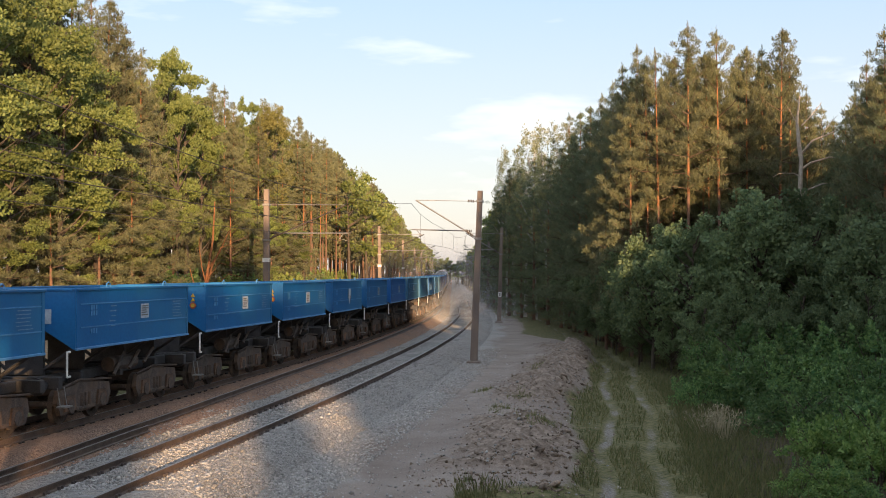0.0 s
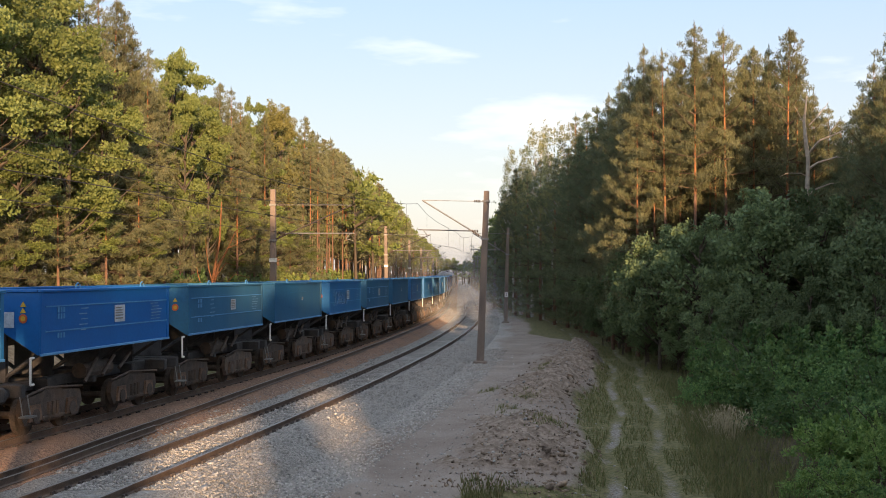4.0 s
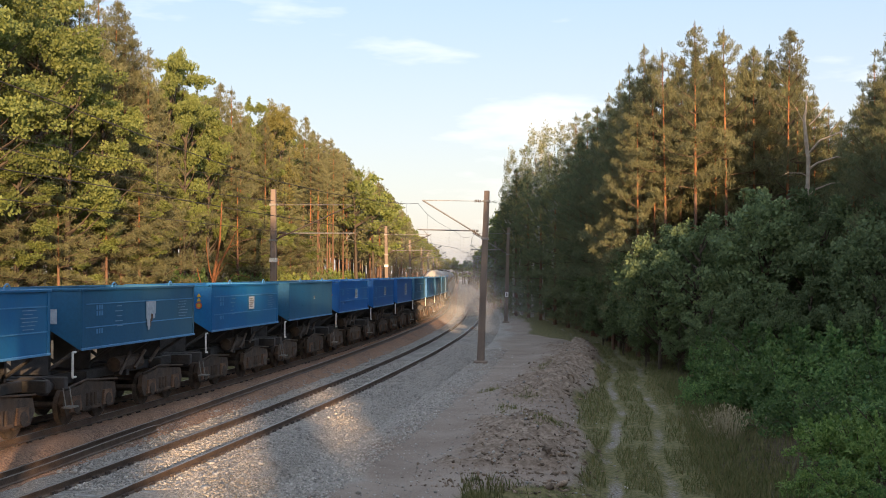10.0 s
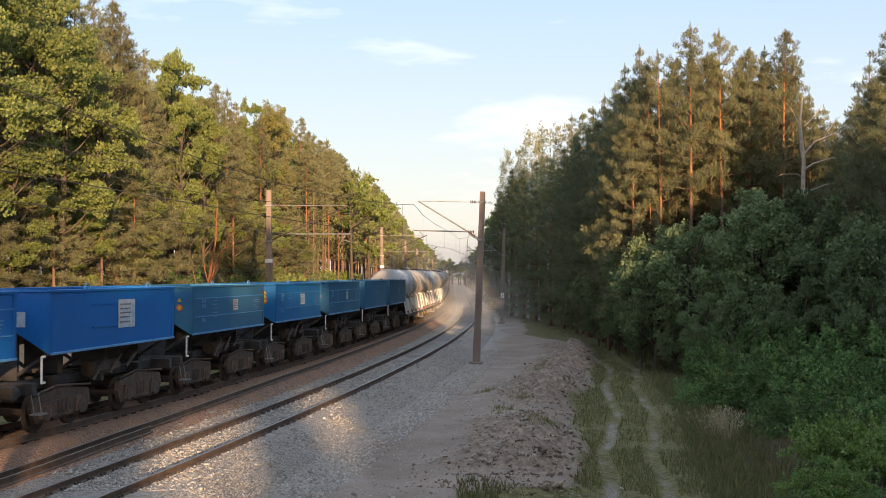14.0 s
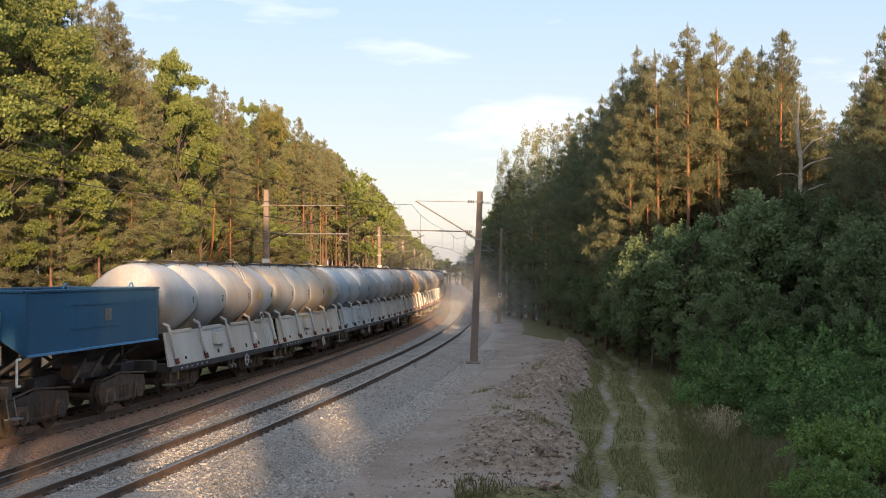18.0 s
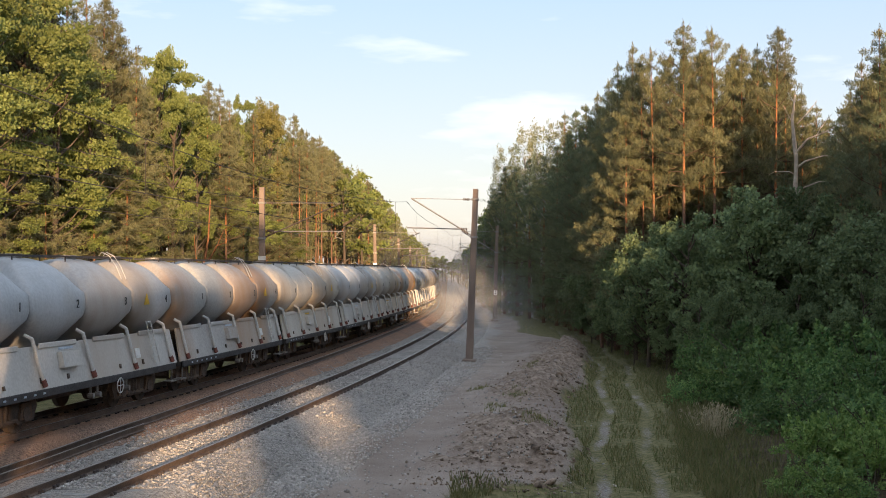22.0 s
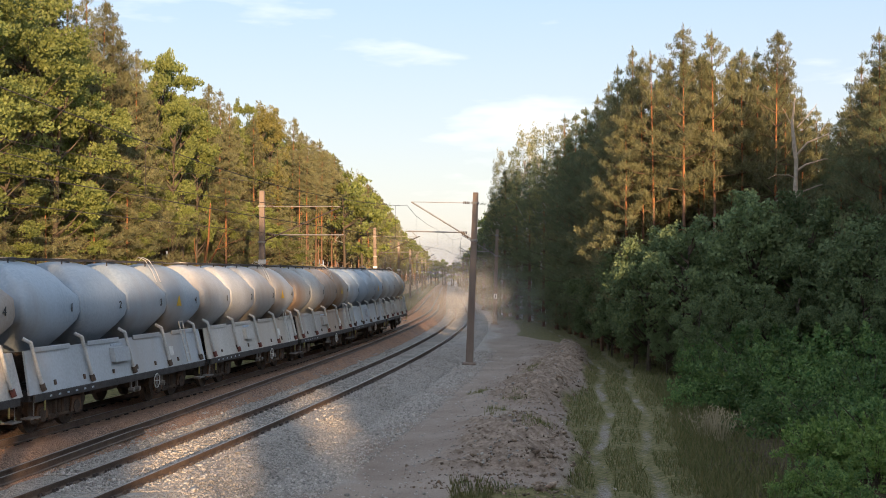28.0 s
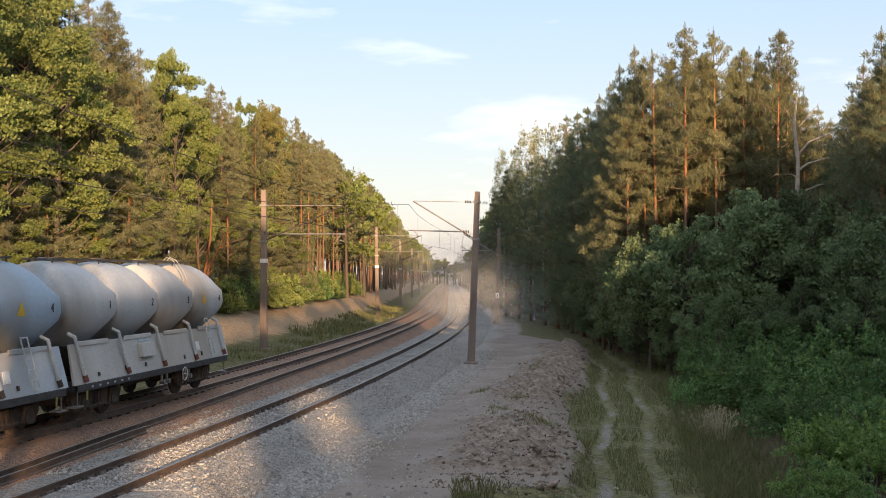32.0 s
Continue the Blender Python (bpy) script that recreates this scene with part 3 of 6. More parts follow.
def pine(seed, h, base, radius, rich, length=0.34, width=0.085, thin=0.0, mat="needle", full=1.1):
    rng = np.random.RandomState(seed)
    w, vs = Wood(), []
    bx, by = rng.normal(0, 0.25, 2)
    mid = [(bx * (t ** 1.5), by * (t ** 1.5), h * t) for t in np.linspace(0, 1, 9)]
    r0 = 0.011 * h
    for lo, hi, m in ((0, 4, 1), (4, 8, 0)):
        w.add(mid[lo:hi + 1], [r0 * (1.08 - t) for t in np.linspace(0, 1, 9)][lo:hi + 1], 8, m)
    z = base
    while z < h - 0.15:
        f = (z - base) / (h - base)
        reach = radius * (0.7 + 1.2 * f if f < 0.25 else 1.0 - 0.97 * ((f - 0.25) / 0.75) ** full) + (0.1 if full < 1.2 else 0.16)
        k = rng.randint(3, 6)
        a0 = rng.uniform(0, 6.28)
        for j in range(k):
            if rng.rand() < thin:
                continue
            a = a0 + 6.28 * j / k + rng.normal(0, 0.3)
            ln = reach * rng.uniform(0.6, 1.15)
            rise = 0.05 + 1.1 * f ** 2 + rng.normal(0, 0.12)
            t = z / h
            st = Vector((bx * t ** 1.5, by * t ** 1.5, z))
            d = Vector((math.cos(a), math.sin(a), rise)).normalized()
            en = st + d * ln + Vector((0, 0, 0.12 * ln))
            m2 = st + d * ln * 0.55
            w.add([st, m2, en], [0.010 + 0.010 * ln, 0.007 + 0.006 * ln, 0.005], 4, 2)
            q = max(1, int(ln / 0.46))
            for i in range(q):
                u = 0.25 + 0.75 * (i + 0.7) / q
                c = np.array(st + (en - st) * u) + rng.normal(0, 1, 3) * (0.07 + 0.08 * ln) * np.array([1, 1, 0.6])
                s = (0.40 + 0.14 * rng.rand()) * (1.08 - (0.62 if full < 1.2 else 0.42) * f)
                vs.append(clump(c, (s, s, s * 0.5), int(rich * rng.uniform(0.7, 1.2)), rng, length, width, 0.55, True))
        z += 0.5 + 0.42 * (1 - f) * rng.uniform(0.6, 1.3)
    vs.append(clump((bx, by, h), (0.14, 0.14, 0.45), rich, rng, length, width, 1.4, True))
    vs = np.concatenate(vs)
    if full > 1.2:
        over = vs[:, 2] > 0.6 * h
        vs[over, 2] = 0.6 * h + (vs[over, 2] - 0.6 * h) * 0.4 * h / (np.percentile(vs[:, 2], 99.93) - 0.6 * h)
    # a few bare dead limbs below the crown
    for i in range(5):
        zz = base * rng.uniform(0.45, 1.0)
        a = rng.uniform(0, 6.28)
        ln = rng.uniform(0.5, 1.4)
        st = Vector((0, 0, zz))
        w.add([st, st + Vector((math.cos(a) * ln, math.sin(a) * ln, rng.uniform(-0.2, 0.3)))], [0.03, 0.008], 4, 0)
    return w.mesh("pine_trunk", [M["bark_pine"], M["bark_pine_low"], M["limb"]]), card_mesh("pine_crown", vs, M[mat])


def broadleaf(seed, h, base, radius, rich, mat, bark, length=0.20, width=0.13, clumps=240, gaps=0.28, droop=0.0, leaf_mid=0.55, flat=0.8):
    rng = np.random.RandomState(seed)
    w, vs = Wood(), []
    r0 = 0.014 * h
    lean = rng.normal(0, 0.03, 2)
    top = [(lean[0] * z, lean[1] * z, z) for z in np.linspace(0, h * 0.85, 7)]
    w.add(top, [r0 * (1.1 - 0.95 * t) for t in np.linspace(0, 1, 7)], 8)
    cz, rz = base + (h - base) * leaf_mid, (h - base) * 0.5
    # boughs: lobes of the crown, so that the outline is uneven and dark gaps stay between them
    lobes = []
    for i in range(max(6, int(clumps / (13 if clumps < 400 else 11)))):
        d = rng.normal(0, 1, 3)
        d[2] = d[2] * 0.9 + 0.1
        d /= np.linalg.norm(d)
        q = rng.uniform(0.5, 0.92)
        taper = 1.0 - 0.25 * max(d[2], 0)
        c = np.array([d[0] * radius * q * taper, d[1] * radius * q * taper, cz + d[2] * rz * q])
        lobes.append(c)
        zb = min(max(base * 0.8, c[2] - 0.55 * math.hypot(c[0], c[1]) - 0.6), h * 0.8)
        st = Vector((lean[0] * zb, lean[1] * zb, zb))
        en = Vector(c)
        w.add([st, (st + en) / 2 + Vector((0, 0, -0.15)), en], [0.045 + 0.006 * h, 0.05, 0.012], 5)
    lobes = np.array(lobes)
    for i in range(clumps):
        b = lobes[rng.randint(len(lobes))]
        if rng.rand() < gaps * 0.3:
            continue
        d = rng.normal(0, 1, 3)
        d /= np.linalg.norm(d)
        s = radius * 0.27
        wide = 1.0 + 0.9 * (0.8 - flat)
        c = b + d * np.array([s * wide, s * wide, s * flat]) * rng.uniform(0.4, 1.15)
        c[2] -= droop * math.hypot(c[0], c[1]) * 0.3
        if c[2] < base * 0.6:
            c[2] = base * 0.6 + rng.rand()
        k = 0.42 * (radius / 3.2) ** 0.5
        vs.append(clump(c, (k, k, k * (0.2 + 0.65 * flat)), int(rich * rng.uniform(0.6, 1.3)), rng, length, width, 0.45 - 1.2 * droop))
    vs = np.concatenate(vs)
    vs[:, 2] = base * 0.5 + (vs[:, 2] - base * 0.5) * (h - base * 0.5) / (np.percentile(vs[:, 2], 99.7) - base * 0.5)
    return w.mesh("broadleaf_trunk", [M[bark]]), card_mesh("broadleaf_crown", vs, M[mat])


def shrub(seed, h, radius, rich, mat, length=0.15, width=0.085, clumps=60):
    rng = np.random.RandomState(seed)
    w, vs = Wood(), []
    for i in range(9):
        a, q = rng.uniform(0, 6.28), rng.uniform(0.3, 0.9)
        en = Vector((math.cos(a) * radius * q, math.sin(a) * radius * q, h * rng.uniform(0.6, 0.98)))
        w.add([Vector((math.cos(a) * 0.1, math.sin(a) * 0.1, -0.1)), en * 0.55 + Vector((0, 0, 0.15)), en], [0.03, 0.018, 0.006], 4)
    for i in range(clumps):
        a, q = rng.uniform(0, 6.28), math.sqrt(rng.uniform(0, 1))
        z = h * (1 - 0.55 * q * q) * rng.uniform(0.25, 1.0)
        c = (math.cos(a) * radius * q, math.sin(a) * radius * q, z)
        vs.append(clump(c, (0.3, 0.3, 0.2), int(rich * rng.uniform(0.6, 1.4)), rng, length, width, 0.6))
    for i in range(14):
        a, q = rng.uniform(0, 6.28), math.sqrt(rng.uniform(0, 0.9))
        z = h * (1 - 0.4 * q * q) + rng.uniform(0.0, 0.3)
        vs.append(clump((math.cos(a) * radius * q, math.sin(a) * radius * q, z), (0.08, 0.08, 0.28), int(rich * 0.6), rng, length, width, 1.0))
    return w.mesh("shrub_stems", [M["bark"]]), card_mesh("shrub_leaves", np.concatenate(vs), M[mat])


def plant(name, meshes, label, category, group, m, names=("trunk", "crown")):
    t = thing(name, label, category, group, at=m)
    for nm, me in zip(names, meshes):
        part(nm, me, parent=t)
    return t


def spot(x, y, rz=0.0, size=1.0, wide=None, sink=0.12):
    w = size if wide is None else wide
    return pose(x, y, float(ground_z(x, y)) - sink, 0, 0, rz) @ Matrix.Diagonal((w, w, size, 1))


KINDS = {
    "pine_a": (pine(1, 17.5, 6.2, 3.3, 54, 0.23, 0.034, full=2.0), "pine_tree", "tall Scots pine with an orange upper trunk", "pine"),
    "pine_b": (pine(2, 17.5, 3.0, 3.4, 50, 0.24, 0.036, full=1.9), "pine_tree", "tall Scots pine with limbs far down its trunk", "pine"),
    "pine_c": (pine(3, 17.5, 9.0, 3.2, 60, 0.23, 0.034, full=2.1), "pine_tree", "slender Scots pine with a bare orange lower trunk", "pine"),
    "spruce": (pine(4, 17.5, 1.2, 3.6, 44, 0.25, 0.038, 0.0, "needle_dark", 1.5), "spruce_tree", "dark dense conifer with limbs down to the ground", "conifer"),
    "oak_a": (broadleaf(5, 16.5, 1.2, 3.9, 62, "oak", "bark", 0.17, 0.125, 340, flat=0.58), "oak_tree", "leafy green oak in evening sun", "oak"),
    "oak_b": (broadleaf(6, 16.5, 2.0, 3.1, 58, "oak", "bark", 0.17, 0.125, 280, flat=0.62), "oak_tree", "tall leafy oak with dark gaps in its crown", "oak"),
    "oak_c": (broadleaf(18, 16.5, 5.5, 3.1, 36, "oak_pale", "bark", 0.17, 0.125, 260, flat=0.8), "oak_tree", "thin-crowned yellowish oak at the sunlit wood's edge", "oak"),
    "pine_bare": (pine(19, 17.5, 12.0, 2.4, 44, 0.26, 0.05, full=2.2), "pine_tree", "slender pine with a long bare sunlit orange trunk", "pine"),
    "birch_a": (broadleaf(7, 16.5, 2.5, 2.9, 26, "birch", "bark_birch", 0.15, 0.1, 420, 0.5, 0.3, flat=1.1), "birch_tree", "yellowish birch with a pale trunk", "birch"),
    "maple": (broadleaf(8, 9.0, 0.5, 2.8, 30, "maple", "bark", 0.21, 0.15, 420, flat=0.95), "young_oak", "dense dark green young broadleaf tree at the wood's edge", "tree"),
    "bush_a": (shrub(9, 2.0, 1.3, 64, "bush", 0.13, 0.075, 48), "shrub", "bright green leafy bush", "bush"),
    "bush_b": (shrub(10, 1.5, 1.5, 62, "bush", 0.11, 0.06, 50), "shrub", "low spreading green bush", "bush"),
    "bush_d": (shrub(20, 2.0, 1.3, 46, "bush_light", 0.17, 0.08, 50), "shrub", "fresh light green bush with long leaves", "bush"),
    "bush_c": (shrub(14, 2.0, 1.3, 42, "oak", 0.15, 0.09), "shrub", "olive-green bush at the edge of the sunlit wood", "bush"),
    "pine_low": (pine(15, 11.0, 0.7, 2.9, 52, 0.24, 0.03, full=1.6), "pine_tree", "young pine with limbs down to the ground", "pine"),
    "pine_high": (pine(16, 13.0, 10.5, 3.0, 14, 0.6, 0.3), "pine_tree", "unseen high-crowned pine on a long bare trunk, placed to trim sun patches", "pine"),
    "wood_far": (pine(11, 17.5, 5.0, 3.0, 10, 0.45, 0.10, full=2.2), "pine_tree", "far pine of the wood beside the line", "pine"),
    "oak_far": (broadleaf(12, 16.5, 2.0, 3.4, 9, "oak", "bark", 0.5, 0.34, 190), "oak_tree", "far leafy tree of the wood beside the line", "tree"),
    "wood_back": (pine(17, 17.5, 0.8, 1.8, 8, 0.75, 0.26, 0.0, "needle_dark", 6.0), "fir_tree", "unseen dark conifer placed to shade the line", "conifer"),
    "wood_dark": (pine(13, 17.5, 1.5, 3.2, 9, 0.75, 0.36, 0.0, "needle_dark"), "spruce_tree", "dark conifer deep in the wood", "conifer"),
}
FIRST = {}


def tree(kind, x, y, h=None, rz=None, wide=None, group="", sink=0.12):
    meshes, name, label, cat = KINDS[kind]
    full = {"maple": 9.0, "pine_low": 11.0, "bush_a": 2.0, "bush_b": 1.5, "bush_c": 2.0, "bush_d": 2.0}.get(kind, 16.5 if kind[:3] in ("oak", "bir") else 17.5)
    size = (h or full) / full
    rz = RNG.uniform(0, 360) if rz is None else rz
    girth = (size * 0.8 + 0.2 if kind == "maple" else size * 0.5 + 0.5) * (wide or 1.0)
    m = spot(x, y, rz, size, girth, sink)
    if kind not in FIRST:
        FIRST[kind] = plant(name, meshes, label, cat, group, m, ("branchwork", "foliage") if "bush" in kind else ("trunk", "crown"))
        return FIRST[kind]
    k = FIRST[kind].scale
    ob = copy_thing(FIRST[kind], m @ Matrix.Diagonal((1 / k.x, 1 / k.y, 1 / k.z, 1)))
    if group:
        ob["group"] = group
    return ob


RNG = random.Random(42)


def at_view(px, d):
    """The place d metres ahead that lies at this share of the half-width of the last view."""
    return (px - 784) * d / 2100.0, d


# the wood on the far side of the line, in evening sun
LEFT_TOP = ([-200, 0, 150, 175, 205, 222, 240, 285, 300, 330, 345, 365, 395, 412, 480, 497, 520, 548, 565, 597, 620, 645, 668, 690, 710, 740, 784], [-110, -70, -20, 5, 30, 75, 98, 95, 125, 130, 150, 152, 162, 182, 183, 205, 215, 240, 250, 274, 303, 305, 342, 366, 398, 425, 462])
RIGHT_TOP = ([790, 860, 880, 895, 930, 960, 1000, 1030, 1060, 1090, 1120, 1150, 1190, 1213, 1245, 1275, 1300, 1330, 1370, 1400, 1420, 1470, 1500, 1530, 1568, 1700], [470, 405, 345, 290, 240, 228, 210, 198, 170, 120, 90, 100, 85, 50, 85, 55, 85, 85, 58, 95, 160, 210, 195, 115, 70, 60])


def crown_height(x, y, line, below=0.0):
    """The height at which a tree here reaches the wood's outline, or stays so many units of view below it."""
    px = 784 + 2100 * x / y
    return float(EYE_Z + (485 - np.interp(px, *line) - below) * y / 2100 - ground_z(x, y)) + 0.1


def beyond_line(px, off):
    """The place off metres right of the near track that is seen at this share of the view."""
    s = np.arange(20.0, 420.0, 0.25)
    x, y, h = on_line(s, off)
    i = int(np.argmin(np.abs(784 + 2100 * x / y - px)))
    return float(x[i]), float(y[i])


# the front rank, tree by tree: where it is seen, how high its top is seen, its kind and its girth
for px, top, off, kind, wide in (
        (-120, -60, -15.5, "oak_a", 1.0), (-50, -40, -15.2, "oak_a", 0.95), (-20, 10, -16.5, "pine_b", 0.8), (40, -20, -15.4, "oak_a", 0.9), (95, 60, -14.8, "oak_b", 0.9), (70, -60, -17.4, "oak_b", 0.9), (120, -35, -17.0, "pine_b", 0.8), (165, 120, -14.8, "oak_b", 0.85), (150, -10, -16.6, "pine_b", 0.75), (178, 0, -17.2, "pine_a", 0.7), (203, 22, -17.0, "pine_b", 0.7), (222, 66, -16.6, "pine_a", 0.7), (243, 96, -15.6, "pine_b", 0.62), (228, 190, -14.9, "pine_b", 0.6), (275, 94, -16.4, "oak_b", 0.62), (287, 93, -17.0, "oak_b", 0.6), (328, 128, -15.9, "oak_b", 0.72), (306, 175, -15.2, "oak_b", 0.6), (350, 215, -15.3, "oak_b", 0.5), (366, 148, -16.6, "pine_a", 0.6), (392, 158, -16.4, "pine_b", 0.62), (408, 185, -15.8, "pine_b", 0.6), (430, 178, -17.0, "oak_b", 0.5), (468, 179, -16.4, "oak_c", 0.72), (452, 205, -15.8, "pine_b", 0.55), (488, 196, -16.2, "oak_c", 0.55), (495, 262, -15.6, "pine_b", 0.55), (518, 207, -16.2, "pine_a", 0.6), (536, 232, -16.4, "pine_a", 0.55), (549, 238, -16.0, "pine_c", 0.6), (566, 246, -16.2, "pine_c", 0.6), (582, 268, -16.0, "pine_c", 0.58), (598, 273, -15.8, "pine_c", 0.6), (614, 300, -16.0, "pine_a", 0.6), (626, 303, -15.8, "birch_a", 0.55), (645, 304, -16.0, "birch_a", 0.6), (657, 330, -15.8, "pine_a", 0.6), (669, 341, -15.8, "pine_b", 0.6), (682, 358, -15.8, "pine_a", 0.6), (694, 368, -15.6, "pine_b", 0.6), (704, 388, -15.6, "pine_a", 0.6)):
    x, yy = beyond_line(px, off)
    tree(kind, x, yy, float(EYE_Z + (485 - top) * yy / 2100 - ground_z(x, yy)) + 0.1, wide=wide, group="wood beyond the line")
# bare sunlit pine trunks near the edge
for px, top in ((532, 262), (545, 250), (572, 262), (590, 285), (597, 300), (562, 300)):
    x, yy = beyond_line(px, -14.9)
    tree("pine_bare", x, yy, float(EYE_Z + (485 - top) * yy / 2100 - ground_z(x, yy)), wide=0.6, group="wood beyond the line")
y = 44.0
while y < 125:
    x, yy, hh = on_line(y - 8, -16.6 + RNG.uniform(-0.8, 0.8))
    tree("pine_low", x, yy, RNG.uniform(4.5, 9.5), group="wood beyond the line")
    y += RNG.uniform(4.0, 6.0)
y = 42.0
while y < 130:
    x, yy, hh = on_line(y - 8, -24.0 + RNG.uniform(-1, 1))
    tree("oak_far", x, yy, RNG.uniform(9.5, 12.5), wide=1.25, group="wood beyond the line")
    y += RNG.uniform(3.2, 4.2)
y = 42.0
while y < 130:
    x, yy, hh = on_line(y - 8, -20.5 + RNG.uniform(-1, 1))
    tree("oak_far", x, yy, RNG.uniform(6.0, 8.0), wide=1.2, group="wood beyond the line")
    y += RNG.uniform(3.5, 5.0)
for row, (off, step) in enumerate(((-18.8, 3.4), (-22.0, 3.8), (-26.0, 4.5))):
    y = 42.0
    while y < 150:
        x, yy, hh = on_line(y - 8, off + RNG.uniform(-1.2, 1.2))
        if x / yy > -0.47:
            k = RNG.choice(("pine_a", "pine_b", "pine_c", "pine_b", "oak_b")) if row == 0 else RNG.choice(("wood_far", "wood_far", "oak_far"))
            tree(k, x, yy, min(20.5, crown_height(x, yy, LEFT_TOP, 30)) * RNG.uniform(0.86, 1.0), group="wood beyond the line")
        y += step * RNG.uniform(0.8, 1.25)
y = 136.0
while y < 620:
    for off in (-13.5, -17.5, -22.0):
        x, yy, hh = on_line(y - 8, off + RNG.uniform(-1.5, 1.5))
        tree(RNG.choice(("wood_far", "wood_far", "wood_far", "oak_far")), x, yy, min(18.5, crown_height(x, yy, LEFT_TOP, 2)) * RNG.uniform(0.86, 1.0), group="wood beyond the line")
    y += 4.5 if y < 260 else 11
for k, (lo, hi, step) in (("oak_b", (6.0, 8.5, 6.5)), ("pine_low", (6.0, 9.0, 4.5))):
    y = 41.0 if k == "oak_b" else 46.0
    while y < 120:
        x, yy, hh = on_line(y - 8, -14.6 + RNG.uniform(-0.4, 0.4))
        px = 784 + 2100 * x / yy
        if not (305 < px < 400 or 520 < px < 612):
            tree(k, x, yy, RNG.uniform(lo, hi), wide=1.0 if k == "pine_low" else 0.8, group="wood beyond the line")
        y += step * RNG.uniform(0.8, 1.3)
for i in range(46):
    s = RNG.uniform(44, 140)
    x, yy, hh = on_line(s, -13.6 - abs(RNG.gauss(0, 0.9)))
    tree(RNG.choice(("bush_c", "bush_c", "bush_a")), x, yy, RNG.uniform(1.2, 2.8), wide=RNG.uniform(0.9, 1.4), group="undergrowth")

# the wood on the near side, in the shade but for its tops: where seen, how high, how far off, kind, girth
for px, top, d, k, wide in (
        (1122, 84, 75, "pine_b", 0.6), (1096, 116, 77, "pine_b", 0.58), (1163, 91, 71, "pine_c", 0.58), (1143, 112, 73, "pine_a", 0.55), (1186, 102, 74, "pine_a", 0.55), (1214, 45, 69, "pine_c", 0.6), (1238, 92, 72, "pine_c", 0.55), (1270, 50, 69, "pine_c", 0.62), (1253, 110, 71, "pine_a", 0.5), (1297, 98, 72, "pine_a", 0.55), (1318, 82, 70, "pine_a", 0.58), (1344, 86, 71, "pine_b", 0.55), (1373, 53, 69, "pine_a", 0.62), (1396, 96, 72, "pine_b", 0.58), (1425, 166, 72, "pine_b", 0.55), (1450, 190, 74, "pine_b", 0.6), (1472, 212, 76, "pine_b", 0.6),
        (1079, 148, 82, "pine_b", 0.6), (1060, 170, 88, "pine_b", 0.6), (1040, 190, 95, "spruce", 0.7), (1022, 200, 101, "spruce", 0.7), (1003, 204, 108, "pine_b", 0.62), (990, 218, 113, "birch_a", 0.7), (966, 224, 119, "birch_a", 0.7), (944, 230, 126, "birch_a", 0.7), (925, 250, 132, "birch_a", 0.7), (906, 264, 138, "birch_a", 0.65), (893, 284, 143, "birch_a", 0.6),
        (896, 300, 134, "spruce", 0.85), (880, 340, 150, "spruce", 0.85), (870, 372, 165, "spruce", 0.85), (862, 400, 182, "spruce", 0.85), (918, 300, 128, "spruce", 0.8), (940, 285, 122, "spruce", 0.8), (965, 280, 115, "spruce", 0.8), (988, 262, 109, "spruce", 0.8), (1012, 240, 102, "spruce", 0.8), (1032, 225, 96, "spruce", 0.8), (1052, 215, 90, "spruce", 0.75), (1072, 200, 84, "spruce", 0.75), (1092, 250, 76, "pine_b", 0.6), (1068, 290, 80, "pine_b", 0.6), (1112, 190, 72, "pine_b", 0.62),
        (1530, 112, 58, "pine_b", 0.6), (1512, 165, 60, "pine_b", 0.55), (1492, 208, 62, "spruce", 0.6), (1562, 52, 55, "pine_b", 0.62), (1585, 60, 54, "spruce", 0.7), (1545, 150, 57, "spruce", 0.6)):
    x, yy = at_view(px, d)
    tree(k, x, yy, float(EYE_Z + (485 - top) * yy / 2100 - ground_z(x, yy)) + 0.05, wide=wide * 1.15, group="wood beside the sandy way")
for px, d, below in ((1105, 80, 45), (1142, 78, 45), (1188, 79, 50), (1228, 77, 55), (1262, 80, 55), (1304, 78, 40), (1350, 79, 40), (1390, 77, 50), (1120, 87, 60), (1165, 88, 60), (1210, 86, 80), (1255, 88, 70), (1300, 87, 60), (1345, 86, 60), (1385, 85, 60), (1010, 112, 30), (1045, 99, 30), (1068, 90, 35), (1086, 85, 40), (1415, 78, 40), (1440, 80, 30), (1465, 80, 20), (1490, 72, 30), (1515, 66, 40), (1545, 62, 60), (1575, 60, 60)):
    x, yy = at_view(px, d)
    tree("wood_dark" if below > 50 else "spruce", x, yy, crown_height(x, yy, RIGHT_TOP, below), wide=0.85, group="wood beside the sandy way")
